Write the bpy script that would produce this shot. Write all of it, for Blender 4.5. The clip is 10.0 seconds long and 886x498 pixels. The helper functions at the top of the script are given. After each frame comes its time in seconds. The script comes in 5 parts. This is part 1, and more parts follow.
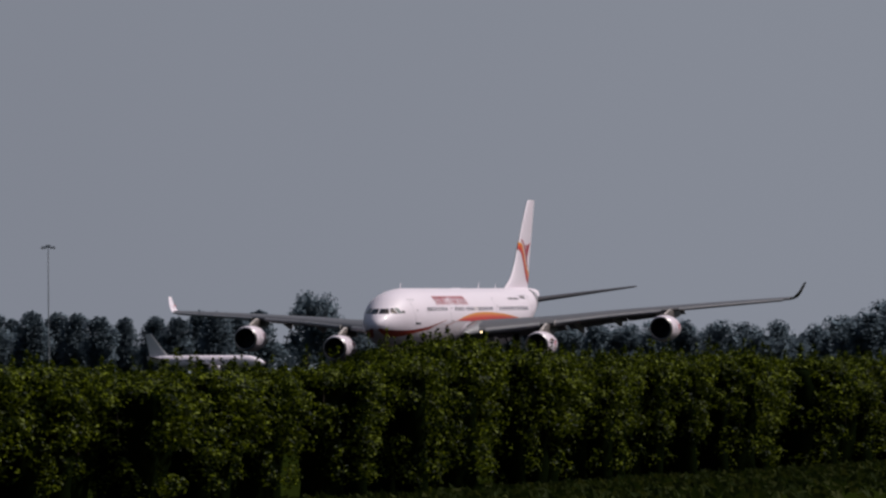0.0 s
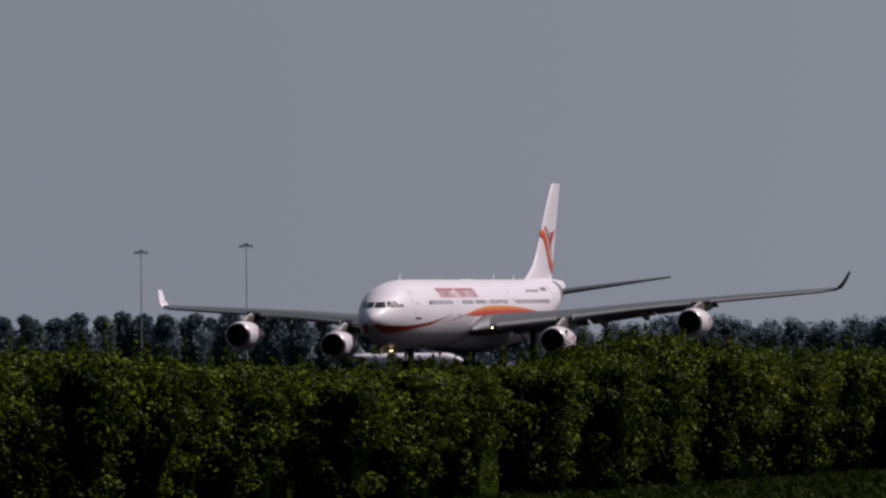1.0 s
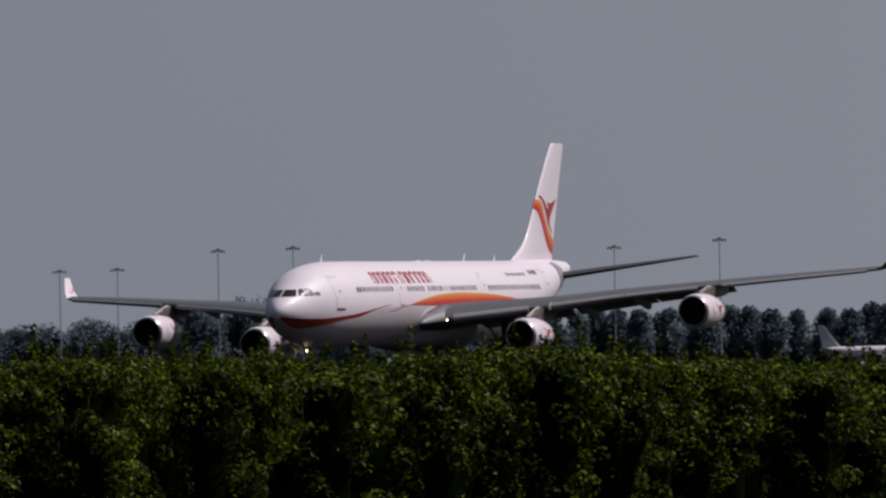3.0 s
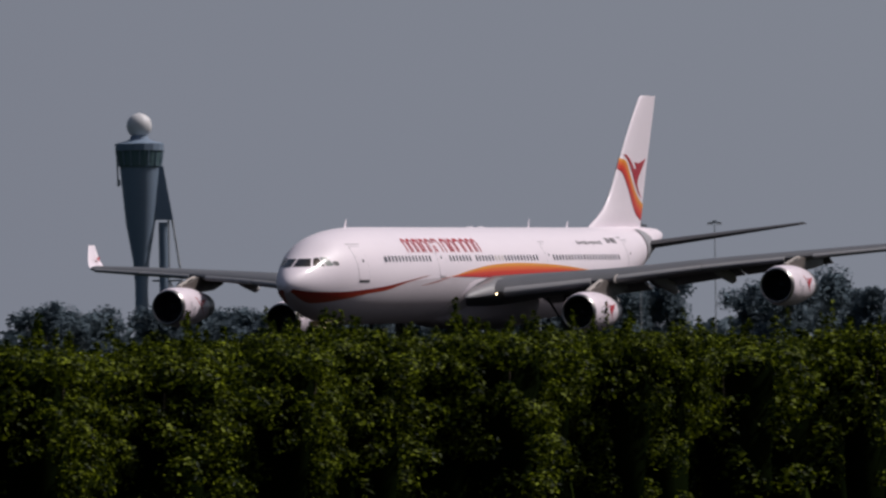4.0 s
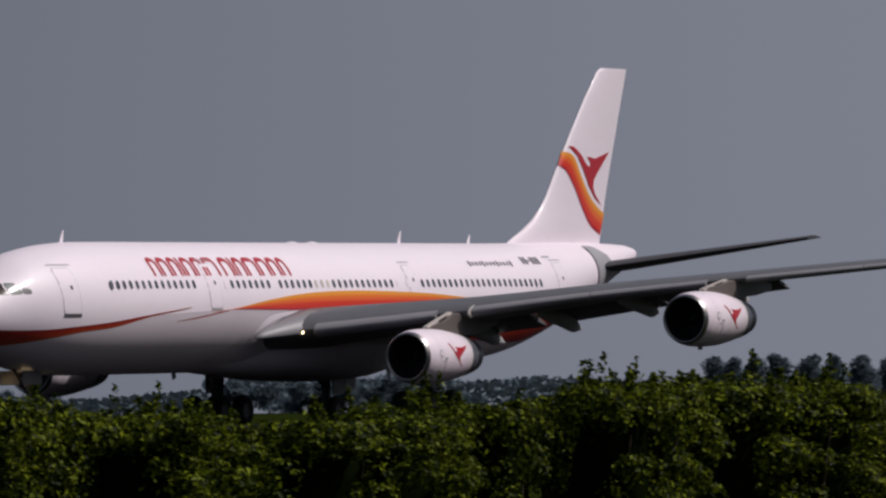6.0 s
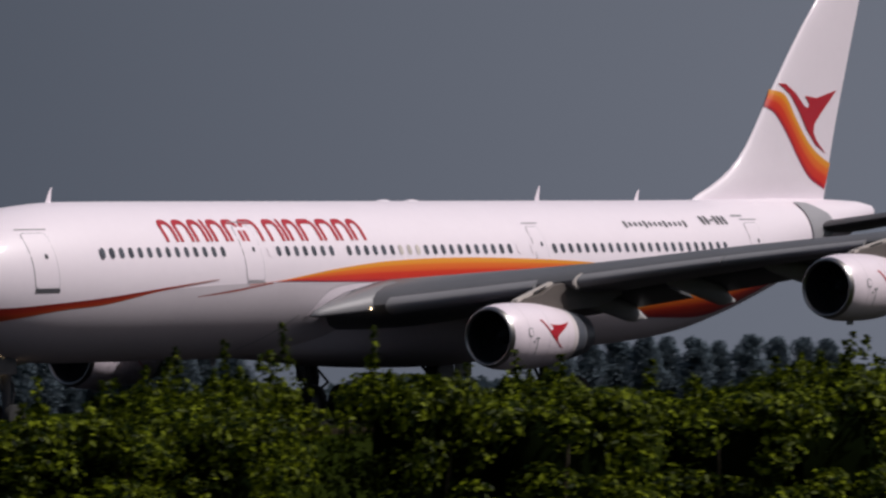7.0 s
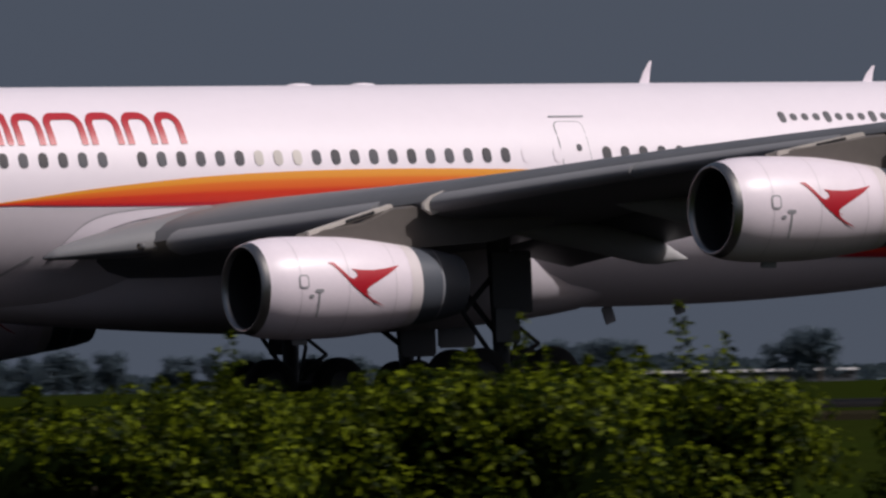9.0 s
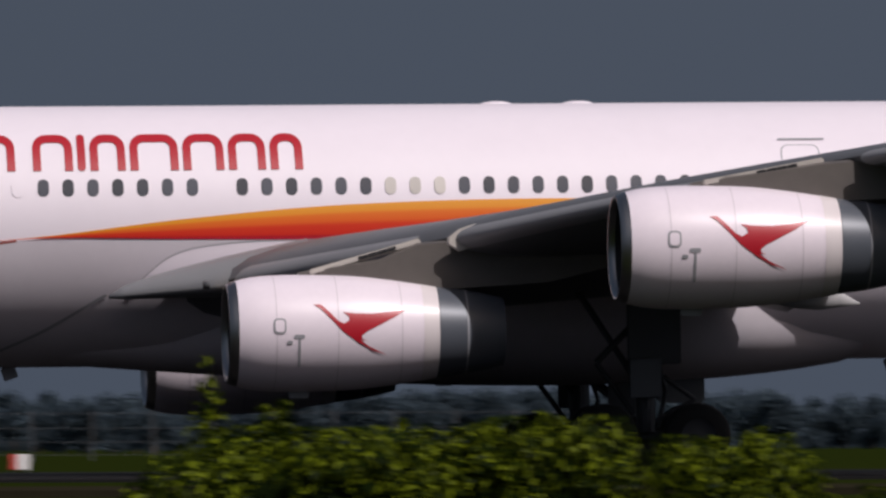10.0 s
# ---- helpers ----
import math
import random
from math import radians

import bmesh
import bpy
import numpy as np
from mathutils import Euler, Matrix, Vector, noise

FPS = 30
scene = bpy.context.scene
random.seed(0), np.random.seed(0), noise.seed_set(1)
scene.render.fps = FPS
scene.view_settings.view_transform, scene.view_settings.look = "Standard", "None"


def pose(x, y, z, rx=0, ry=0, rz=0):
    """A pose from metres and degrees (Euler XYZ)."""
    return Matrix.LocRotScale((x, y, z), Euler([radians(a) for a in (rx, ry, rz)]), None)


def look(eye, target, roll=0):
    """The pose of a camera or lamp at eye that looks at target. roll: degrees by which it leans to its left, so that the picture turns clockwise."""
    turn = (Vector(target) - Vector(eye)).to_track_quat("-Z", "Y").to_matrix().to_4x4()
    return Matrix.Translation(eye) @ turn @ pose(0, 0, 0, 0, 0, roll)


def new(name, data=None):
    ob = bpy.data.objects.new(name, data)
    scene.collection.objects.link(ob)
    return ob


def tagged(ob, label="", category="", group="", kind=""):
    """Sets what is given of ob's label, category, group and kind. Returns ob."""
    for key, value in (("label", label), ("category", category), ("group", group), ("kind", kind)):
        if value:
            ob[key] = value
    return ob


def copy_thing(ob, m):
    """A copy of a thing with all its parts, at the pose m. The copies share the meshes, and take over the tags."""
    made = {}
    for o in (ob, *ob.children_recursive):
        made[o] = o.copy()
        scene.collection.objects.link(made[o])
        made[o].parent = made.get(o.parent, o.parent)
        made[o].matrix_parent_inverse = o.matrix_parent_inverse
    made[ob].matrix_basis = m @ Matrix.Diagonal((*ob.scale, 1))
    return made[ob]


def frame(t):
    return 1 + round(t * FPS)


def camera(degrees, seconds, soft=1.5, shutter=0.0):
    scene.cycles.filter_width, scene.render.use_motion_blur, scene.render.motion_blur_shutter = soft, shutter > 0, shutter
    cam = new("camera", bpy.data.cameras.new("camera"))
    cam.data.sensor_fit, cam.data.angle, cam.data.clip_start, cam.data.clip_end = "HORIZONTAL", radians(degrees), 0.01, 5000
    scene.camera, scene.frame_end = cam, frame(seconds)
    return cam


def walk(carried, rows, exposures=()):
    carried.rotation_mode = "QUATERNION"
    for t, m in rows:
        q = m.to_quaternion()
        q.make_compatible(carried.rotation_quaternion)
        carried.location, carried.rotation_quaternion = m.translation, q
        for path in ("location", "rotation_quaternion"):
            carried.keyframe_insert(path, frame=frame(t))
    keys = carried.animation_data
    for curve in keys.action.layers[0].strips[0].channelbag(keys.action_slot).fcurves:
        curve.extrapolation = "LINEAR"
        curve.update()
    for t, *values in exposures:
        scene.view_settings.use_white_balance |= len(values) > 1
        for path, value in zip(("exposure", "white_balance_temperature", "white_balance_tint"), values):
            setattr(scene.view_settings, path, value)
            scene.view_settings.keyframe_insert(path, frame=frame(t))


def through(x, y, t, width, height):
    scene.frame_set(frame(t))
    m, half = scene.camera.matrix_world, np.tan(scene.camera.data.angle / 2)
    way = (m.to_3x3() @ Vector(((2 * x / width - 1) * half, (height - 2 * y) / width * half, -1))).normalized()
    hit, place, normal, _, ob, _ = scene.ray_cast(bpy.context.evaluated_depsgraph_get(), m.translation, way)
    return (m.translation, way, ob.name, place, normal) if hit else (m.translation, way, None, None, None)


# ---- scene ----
# ---- camera: a tripod pan from beside the perimeter hedge ----
EYE = (0.0, 0.0, 0.583)
PANS = (  # seconds, bearing from -Y towards -X, tilt, roll (degrees)
    (0, 76.249, 0.8413, -0.399),
    (0.5, 75.542, 0.7885, -0.440),
    (1, 74.876, 0.8352, -0.596),
    (1.5, 74.370, 0.7888, -1.002),
    (2, 73.644, 0.8359, -1.173),
    (2.5, 72.615, 0.8366, -1.110),
    (2.7, 72.170, 0.8592, -1.146),
    (3.8, 69.523, 0.7084, -0.901),
    (4, 68.663, 0.7193, -0.886),
    (4.5, 66.849, 0.8599, -1.088),
    (5, 65.263, 0.8948, -1.138),
    (5.5, 63.622, 1.0102, -1.135),
    (5.7, 62.988, 1.0293, -1.066),
    (6.8, 56.474, 1.1933, -1.119),
    (7, 54.502, 1.0662, -1.318),
    (7.5, 49.901, 0.7932, -1.115),
    (8, 44.959, 1.0085, -0.791),
    (8.1, 43.879, 1.0631, -0.809),
    (8.2, 42.565, 1.1263, -0.826),
    (8.3, 41.204, 1.1643, -0.844),
    (8.4, 39.759, 1.1875, -0.861),
    (8.5, 38.188, 1.2148, -0.879),
    (8.6, 36.560, 1.1949, -0.920),
    (8.7, 34.858, 1.1785, -0.961),
    (8.8, 33.125, 1.0766, -1.001),
    (8.9, 31.384, 1.0055, -1.042),
    (9, 29.755, 0.9512, -1.083),
    (9.1, 27.891, 0.9694, -1.042),
    (9.2, 25.796, 0.9785, -1.001),
    (9.3, 23.420, 1.0380, -0.960),
    (9.4, 21.033, 1.1616, -0.919),
    (9.5, 18.462, 1.2262, -0.878),
    (9.6, 15.988, 1.2115, -0.741),
    (9.7, 13.666, 1.1827, -0.604),
    (9.8, 11.545, 1.1721, -0.468),
    (9.9, 9.310, 1.1907, -0.331),
    (10, 6.738, 1.3752, -0.194),
)


def pan_pose(bearing, tilt, roll):
    b, t = radians(bearing), radians(tilt)
    way = Vector((-math.sin(b) * math.cos(t), -math.cos(b) * math.cos(t), math.sin(t)))
    return look(EYE, Vector(EYE) + way * 100.0, roll)


cam = camera(6.144, 10.0, soft=2.5, shutter=0.08)
walk(cam, [(t, pan_pose(b, e, r)) for t, b, e, r in PANS])

# ---- light: hazy high sun, dull grey sky ----
SUN = Vector((-0.33, 0.55, 0.765)).normalized()


def make_world():
    world = bpy.data.worlds.new("sky")
    scene.world = world
    world.use_nodes = True
    nt = world.node_tree
    nt.nodes.clear()
    sky = nt.nodes.new("ShaderNodeTexSky")
    sky.sky_type, sky.sun_disc = "NISHITA", False
    sky.sun_elevation = math.asin(SUN.z)
    sky.sun_rotation = math.atan2(SUN.x, SUN.y)
    sky.dust_density, sky.air_density = 3.0, 1.0
    dim = nt.nodes.new("ShaderNodeMix")
    dim.data_type, dim.blend_type = "RGBA", "MULTIPLY"
    dim.inputs["Factor"].default_value = 1.0
    nt.links.new(sky.outputs[0], dim.inputs["A"])
    dim.inputs["B"].default_value = (0.072, 0.064, 0.059, 1)
    co = nt.nodes.new("ShaderNodeTexCoord")
    sep = nt.nodes.new("ShaderNodeSeparateXYZ")
    nt.links.new(co.outputs["Generated"], sep.inputs[0])
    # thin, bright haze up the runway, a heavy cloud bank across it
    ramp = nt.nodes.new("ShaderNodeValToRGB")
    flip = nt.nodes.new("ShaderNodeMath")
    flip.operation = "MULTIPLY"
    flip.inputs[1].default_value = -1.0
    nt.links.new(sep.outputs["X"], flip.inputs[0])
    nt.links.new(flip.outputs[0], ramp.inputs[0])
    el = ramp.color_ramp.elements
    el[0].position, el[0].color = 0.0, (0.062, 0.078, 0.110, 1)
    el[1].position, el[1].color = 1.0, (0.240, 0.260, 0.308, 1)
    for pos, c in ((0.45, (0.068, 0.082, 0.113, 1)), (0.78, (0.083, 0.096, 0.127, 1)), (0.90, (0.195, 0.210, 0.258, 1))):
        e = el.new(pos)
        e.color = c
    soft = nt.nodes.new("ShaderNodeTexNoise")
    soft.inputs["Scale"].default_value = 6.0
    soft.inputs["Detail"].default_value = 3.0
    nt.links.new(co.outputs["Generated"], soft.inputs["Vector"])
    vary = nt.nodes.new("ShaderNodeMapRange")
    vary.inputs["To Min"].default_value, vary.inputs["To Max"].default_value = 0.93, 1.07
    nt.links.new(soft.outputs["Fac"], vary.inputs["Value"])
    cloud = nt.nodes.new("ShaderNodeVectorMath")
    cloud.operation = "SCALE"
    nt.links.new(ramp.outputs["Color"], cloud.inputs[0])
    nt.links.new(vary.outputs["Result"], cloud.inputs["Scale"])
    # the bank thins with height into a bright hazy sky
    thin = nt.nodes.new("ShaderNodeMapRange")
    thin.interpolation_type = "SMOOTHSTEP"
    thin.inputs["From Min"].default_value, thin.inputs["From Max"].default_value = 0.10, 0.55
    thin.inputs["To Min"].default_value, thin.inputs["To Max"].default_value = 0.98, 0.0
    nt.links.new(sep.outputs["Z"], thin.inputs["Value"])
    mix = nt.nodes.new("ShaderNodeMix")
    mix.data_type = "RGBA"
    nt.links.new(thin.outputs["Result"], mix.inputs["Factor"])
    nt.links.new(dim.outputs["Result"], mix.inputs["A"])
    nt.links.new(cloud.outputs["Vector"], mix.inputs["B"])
    bg = nt.nodes.new("ShaderNodeBackground")
    bg.inputs["Strength"].default_value = 1.0
    out = nt.nodes.new("ShaderNodeOutputWorld")
    nt.links.new(mix.outputs["Result"], bg.inputs["Color"])
    nt.links.new(bg.outputs[0], out.inputs[0])


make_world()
sun_data = bpy.data.lights.new("sun", "SUN")
sun_data.energy, sun_data.angle, sun_data.color = 2.85, radians(0.6), (1.0, 0.945, 0.965)
sun = new("sun", sun_data)
sun.matrix_basis = look((0, 0, 60), Vector((0, 0, 60)) - SUN)
scene.view_settings.exposure = 0.0


# ---- materials ----
def material(name, color, rough=0.5, metal=0.0, vary=0.12, scale=2.0, fine=0.0, fine_scale=40.0, bump=0.0, coat=0.0,
             second=None, emit=None, emit_strength=0.0, per_object=0.0, per_island=0.0, spec=0.5, space="Object"):
    """A procedural surface: two scales of noise in colour, a bump, and per-piece variation."""
    m = bpy.data.materials.new(name)
    m.use_nodes = True
    nt = m.node_tree
    b = nt.nodes["Principled BSDF"]
    b.inputs["Roughness"].default_value, b.inputs["Metallic"].default_value = rough, metal
    b.inputs["Coat Weight"].default_value = coat
    b.inputs["Coat Roughness"].default_value = 0.12
    b.inputs["Specular IOR Level"].default_value = spec
    co = nt.nodes.new("ShaderNodeTexCoord")
    n1 = nt.nodes.new("ShaderNodeTexNoise")
    n1.inputs["Scale"].default_value, n1.inputs["Detail"].default_value = scale, 4.0
    nt.links.new(co.outputs[space], n1.inputs["Vector"])
    n2 = nt.nodes.new("ShaderNodeTexNoise")
    n2.inputs["Scale"].default_value, n2.inputs["Detail"].default_value = fine_scale, 2.0
    nt.links.new(co.outputs[space], n2.inputs["Vector"])
    mix = nt.nodes.new("ShaderNodeMix")
    mix.data_type = "RGBA"
    mix.inputs["A"].default_value = (*color, 1)
    mix.inputs["B"].default_value = (*(second or [c * 0.6 for c in color]), 1)
    r = nt.nodes.new("ShaderNodeMapRange")
    r.inputs["From Min"].default_value, r.inputs["From Max"].default_value = 0.3, 0.75
    r.inputs["To Max"].default_value = vary if second is None else 1.0
    nt.links.new(n1.outputs["Fac"], r.inputs["Value"])
    nt.links.new(r.outputs["Result"], mix.inputs["Factor"])
    last = mix.outputs["Result"]

    def scaled(value, amount, last):
        mr = nt.nodes.new("ShaderNodeMapRange")
        mr.inputs["To Min"].default_value, mr.inputs["To Max"].default_value = 1 - amount, 1 + amount
        nt.links.new(value, mr.inputs["Value"])
        vm = nt.nodes.new("ShaderNodeVectorMath")
        vm.operation = "SCALE"
        nt.links.new(last, vm.inputs[0])
        nt.links.new(mr.outputs["Result"], vm.inputs["Scale"])
        return vm.outputs["Vector"]

    if fine:
        last = scaled(n2.outputs["Fac"], fine, last)
    if per_object:
        last = scaled(nt.nodes.new("ShaderNodeObjectInfo").outputs["Random"], per_object, last)
    if per_island:
        last = scaled(nt.nodes.new("ShaderNodeNewGeometry").outputs["Random Per Island"], per_island, last)
    nt.links.new(last, b.inputs["Base Color"])
    if bump:
        bp = nt.nodes.new("ShaderNodeBump")
        bp.inputs["Strength"].default_value, bp.inputs["Distance"].default_value = bump, 0.02
        nt.links.new(n2.outputs["Fac"], bp.inputs["Height"])
        nt.links.new(bp.outputs[0], b.inputs["Normal"])
    if emit:
        b.inputs["Emission Color"].default_value = (*emit, 1)
        b.inputs["Emission Strength"].default_value = emit_strength
    return m


def ribbon_material(name, stops):
    """Painted ribbon whose colours run across its width."""
    m = bpy.data.materials.new(name)
    m.use_nodes = True
    nt = m.node_tree
    b = nt.nodes["Principled BSDF"]
    b.inputs["Roughness"].default_value, b.inputs["Coat Weight"].default_value = 0.35, 0.3
    uv = nt.nodes.new("ShaderNodeUVMap")
    sep = nt.nodes.new("ShaderNodeSeparateXYZ")
    nt.links.new(uv.outputs[0], sep.inputs[0])
    ramp = nt.nodes.new("ShaderNodeValToRGB")
    nt.links.new(sep.outputs["Y"], ramp.inputs[0])
    el = ramp.color_ramp.elements
    el[0].position, el[0].color = stops[0][0], (*stops[0][1], 1)
    el[1].position, el[1].color = stops[-1][0], (*stops[-1][1], 1)
    for p, c in stops[1:-1]:
        e = el.new(p)
        e.color = (*c, 1)
    nt.links.new(ramp.outputs["Color"], b.inputs["Base Color"])
    return m


def leaf_material(name, dark, light, gloss=0.45, through=0.35, shine=0.04):
    """Leaves: colour differs leaf by leaf, light passes through."""
    m = bpy.data.materials.new(name)
    m.use_nodes = True
    nt = m.node_tree
    b = nt.nodes["Principled BSDF"]
    b.inputs["Roughness"].default_value = gloss
    b.inputs["Specular IOR Level"].default_value = shine
    geo = nt.nodes.new("ShaderNodeNewGeometry")
    mix = nt.nodes.new("ShaderNodeMix")
    mix.data_type = "RGBA"
    mix.inputs["A"].default_value, mix.inputs["B"].default_value = (*dark, 1), (*light, 1)
    few = nt.nodes.new("ShaderNodeMath")
    few.operation = "POWER"
    few.inputs[1].default_value = 2.5
    nt.links.new(geo.outputs["Random Per Island"], few.inputs[0])
    nt.links.new(few.outputs[0], mix.inputs["Factor"])
    co = nt.nodes.new("ShaderNodeTexCoord")
    n = nt.nodes.new("ShaderNodeTexNoise")
    n.inputs["Scale"].default_value = 1.3
    nt.links.new(co.outputs["Object"], n.inputs["Vector"])
    mr = nt.nodes.new("ShaderNodeMapRange")
    mr.inputs["To Min"].default_value, mr.inputs["To Max"].default_value = 0.6, 1.4
    nt.links.new(n.outputs["Fac"], mr.inputs["Value"])
    vm = nt.nodes.new("ShaderNodeVectorMath")
    vm.operation = "SCALE"
    nt.links.new(mix.outputs["Result"], vm.inputs[0])
    nt.links.new(mr.outputs["Result"], vm.inputs["Scale"])
    nt.links.new(vm.outputs["Vector"], b.inputs["Base Color"])
    tr = nt.nodes.new("ShaderNodeBsdfTranslucent")
    nt.links.new(vm.outputs["Vector"], tr.inputs["Color"])
    ms = nt.nodes.new("ShaderNodeMixShader")
    ms.inputs[0].default_value = through
    nt.links.new(b.outputs[0], ms.inputs[1])
    nt.links.new(tr.outputs[0], ms.inputs[2])
    nt.links.new(ms.outputs[0], nt.nodes["Material Output"].inputs["Surface"])
    return m


M = dict(
    white=material("white_paint", (0.79, 0.725, 0.782), 0.50, vary=0.06, scale=0.5, fine=0.02, fine_scale=3.0, coat=0.15),
    cowl=material("white_cowl", (0.81, 0.725, 0.785), 0.38, vary=0.08, scale=1.2, fine=0.03, fine_scale=7.0, coat=0.22),
    wing=material("grey_wing", (0.120, 0.124, 0.134), 0.45, vary=0.25, scale=0.8, fine=0.05, fine_scale=6.0, spec=0.25),
    # tailplane grey darkened for its shaded underside; the port winglet shares it
    tail_grey=material("tailplane_shade_grey", (0.065, 0.066, 0.072), 0.5, vary=0.2, scale=1.0, spec=0.2),
    slat=material("slat_grey", (0.215, 0.217, 0.228), 0.5, metal=0.0, vary=0.2, scale=1.2),
    metal=material("bare_metal", (0.32, 0.315, 0.31), 0.34, metal=1.0, vary=0.15, scale=3.0),
    cream=material("cream_ring", (0.72, 0.655, 0.66), 0.35, vary=0.12, scale=2.0, coat=0.2),
    nozzle=material("grey_nozzle", (0.095, 0.105, 0.125), 0.42, metal=0.1, vary=0.2, scale=2.0),
    pylon=material("pylon_paint", (0.13, 0.115, 0.105), 0.45, metal=0.1, vary=0.3, scale=3.0),
    leg_door=material("leg_door_grey", (0.16, 0.165, 0.175), 0.5),
    gear_door=material("gear_door_grey", (0.09, 0.09, 0.095), 0.5),
    belly=material("belly_grey", (0.58, 0.535, 0.575), 0.5, vary=0.12, scale=0.6, fine=0.03, fine_scale=4.0, spec=0.3),
    dark=material("dark_void", (0.012, 0.012, 0.014), 0.6, vary=0.2),
    blade=material("fan_blade", (0.03, 0.03, 0.033), 0.6, metal=0.3),
    glass=material("cabin_glass", (0.075, 0.082, 0.10), 0.08, vary=0.2, per_object=0.25),
    deck_glass=material("flight_deck_glass", (0.012, 0.013, 0.016), 0.12),
    pale_pane=material("pale_pane", (0.20, 0.24, 0.24), 0.15, vary=0.3, scale=3.0),
    fairing=material("fairing_paint", (0.40, 0.395, 0.40), 0.6, vary=0.2, scale=1.0),
    shade=material("window_blind", (0.52, 0.48, 0.44), 0.5, per_object=0.15),
    joint=material("cowl_joint", (0.62, 0.56, 0.60), 0.5),
    seam=material("panel_seam", (0.30, 0.30, 0.32), 0.5),
    red=material("red_paint", (0.42, 0.010, 0.022), 0.35, vary=0.1, coat=0.2),
    ink=material("dark_lettering", (0.08, 0.08, 0.09), 0.5),
    tyre=material("tyre_rubber", (0.018, 0.018, 0.018), 0.85, vary=0.3, scale=8.0),
    gear=material("gear_steel", (0.075, 0.075, 0.08), 0.5, metal=0.3, vary=0.3, scale=6.0),
    lamp=material("landing_light", (0.9, 0.85, 0.75), 0.3, emit=(1.0, 0.72, 0.40), emit_strength=9.0),
    stripe=ribbon_material("sunset_stripe", ((0.0, (0.40, 0.004, 0.030)), (0.10, (0.42, 0.006, 0.016)), (0.16, (0.58, 0.022, 0.008)), (0.42, (0.62, 0.035, 0.008)), (0.54, (0.70, 0.11, 0.010)), (0.72, (0.72, 0.15, 0.010)), (0.82, (0.74, 0.27, 0.014)), (1.0, (0.74, 0.31, 0.02)))),
    ribbon=ribbon_material("nose_ribbon", ((0.0, (0.34, 0.055, 0.012)), (0.5, (0.29, 0.024, 0.009)), (1.0, (0.17, 0.010, 0.010)))),
    grass=material("grass_ground", (0.013, 0.021, 0.003), 0.95, second=(0.016, 0.021, 0.004), scale=0.06, fine=0.35, fine_scale=1.5, bump=0.4, spec=0.0),
    asphalt=material("runway_asphalt", (0.014, 0.0135, 0.014), 0.9, vary=0.3, scale=0.05, fine=0.15, fine_scale=4.0, spec=0.05),
    blade_grass=leaf_material("grass_blade", (0.016, 0.026, 0.004), (0.045, 0.052, 0.010), 0.7, 0.3),
    soil=material("bare_soil", (0.024, 0.021, 0.013), 0.95, vary=0.4, scale=0.2, fine=0.2, fine_scale=3.0, spec=0.0),
    bark=material("bark", (0.10, 0.075, 0.05), 0.9, vary=0.4, scale=6.0, fine=0.3, bump=0.5),
    leaf=leaf_material("hedge_leaf", (0.006, 0.014, 0.0012), (0.185, 0.228, 0.010), 0.45, 0.28, 0.05),
    # near-black colour holds the shade inside the hedge
    inner=material("core_shade", (0.0045, 0.0075, 0.002), 1.0, vary=0.4, scale=8.0, spec=0.0),
    # distance haze is put into this pale blue-grey leaf colour
    haze_leaf=leaf_material("tree_leaf_haze", (0.120, 0.160, 0.188), (0.135, 0.178, 0.208), 0.9, 0.85),
    # blue tint in the concrete stands for the haze over the distance
    concrete=material("tower_concrete_haze", (0.165, 0.225, 0.305), 0.7, vary=0.15, scale=0.1, fine=0.05, fine_scale=0.6),
    tower_glass=material("tower_glass", (0.10, 0.16, 0.18), 0.1, vary=0.2, scale=0.3),
    radome=material("radome", (0.62, 0.62, 0.63), 0.5, vary=0.08, scale=0.3),
    steel=material("mast_steel", (0.36, 0.38, 0.40), 0.6, metal=0.2),
    roof_white=material("white_sheet_roof", (0.42, 0.41, 0.40), 0.5, vary=0.5, scale=0.5, fine=0.25, fine_scale=1.6),
    brick=material("brick_red_wall", (0.065, 0.032, 0.032), 0.85, vary=0.3, scale=0.3),
    roof_dark=material("dark_roof", (0.03, 0.03, 0.034), 0.85, vary=0.3, scale=0.3),
    wall_grey=material("grey_wall", (0.08, 0.087, 0.10), 0.8, vary=0.2, scale=0.2),
    signal_red=material("signal_red", (0.55, 0.06, 0.05), 0.5),
    signal_white=material("signal_white", (0.75, 0.73, 0.72), 0.5),
)


# ---- small builders ----
def mesh_of(name, verts, faces, mat, smooth=True, uvs=None):
    me = bpy.data.meshes.new(name)
    me.from_pydata([tuple(v) for v in verts], [], faces)
    me.materials.append(mat)
    if uvs is not None:
        layer = me.uv_layers.new(name="UVMap")
        for loop in me.loops:
            layer.data[loop.index].uv = uvs[loop.vertex_index]
    if smooth:
        me.polygons.foreach_set("use_smooth", [True] * len(me.polygons))
    me.update()
    return me


def part(name, data, mat, parent, label=""):
    """One mesh object under a thing or part; data is a bmesh or a mesh."""
    if isinstance(data, bmesh.types.BMesh):
        me = bpy.data.meshes.new(name)
        data.to_mesh(me)
        data.free()
        me.materials.append(mat)
    else:
        me = data
    ob = new(name, me)
    ob.parent = parent
    if label:
        tagged(ob, label)
    return ob


def thing(name, label, category, group="", kind="", at=None):
    ob = new(name)
    if at is not None:
        ob.matrix_basis = at
    return tagged(ob, label, category, group, kind)


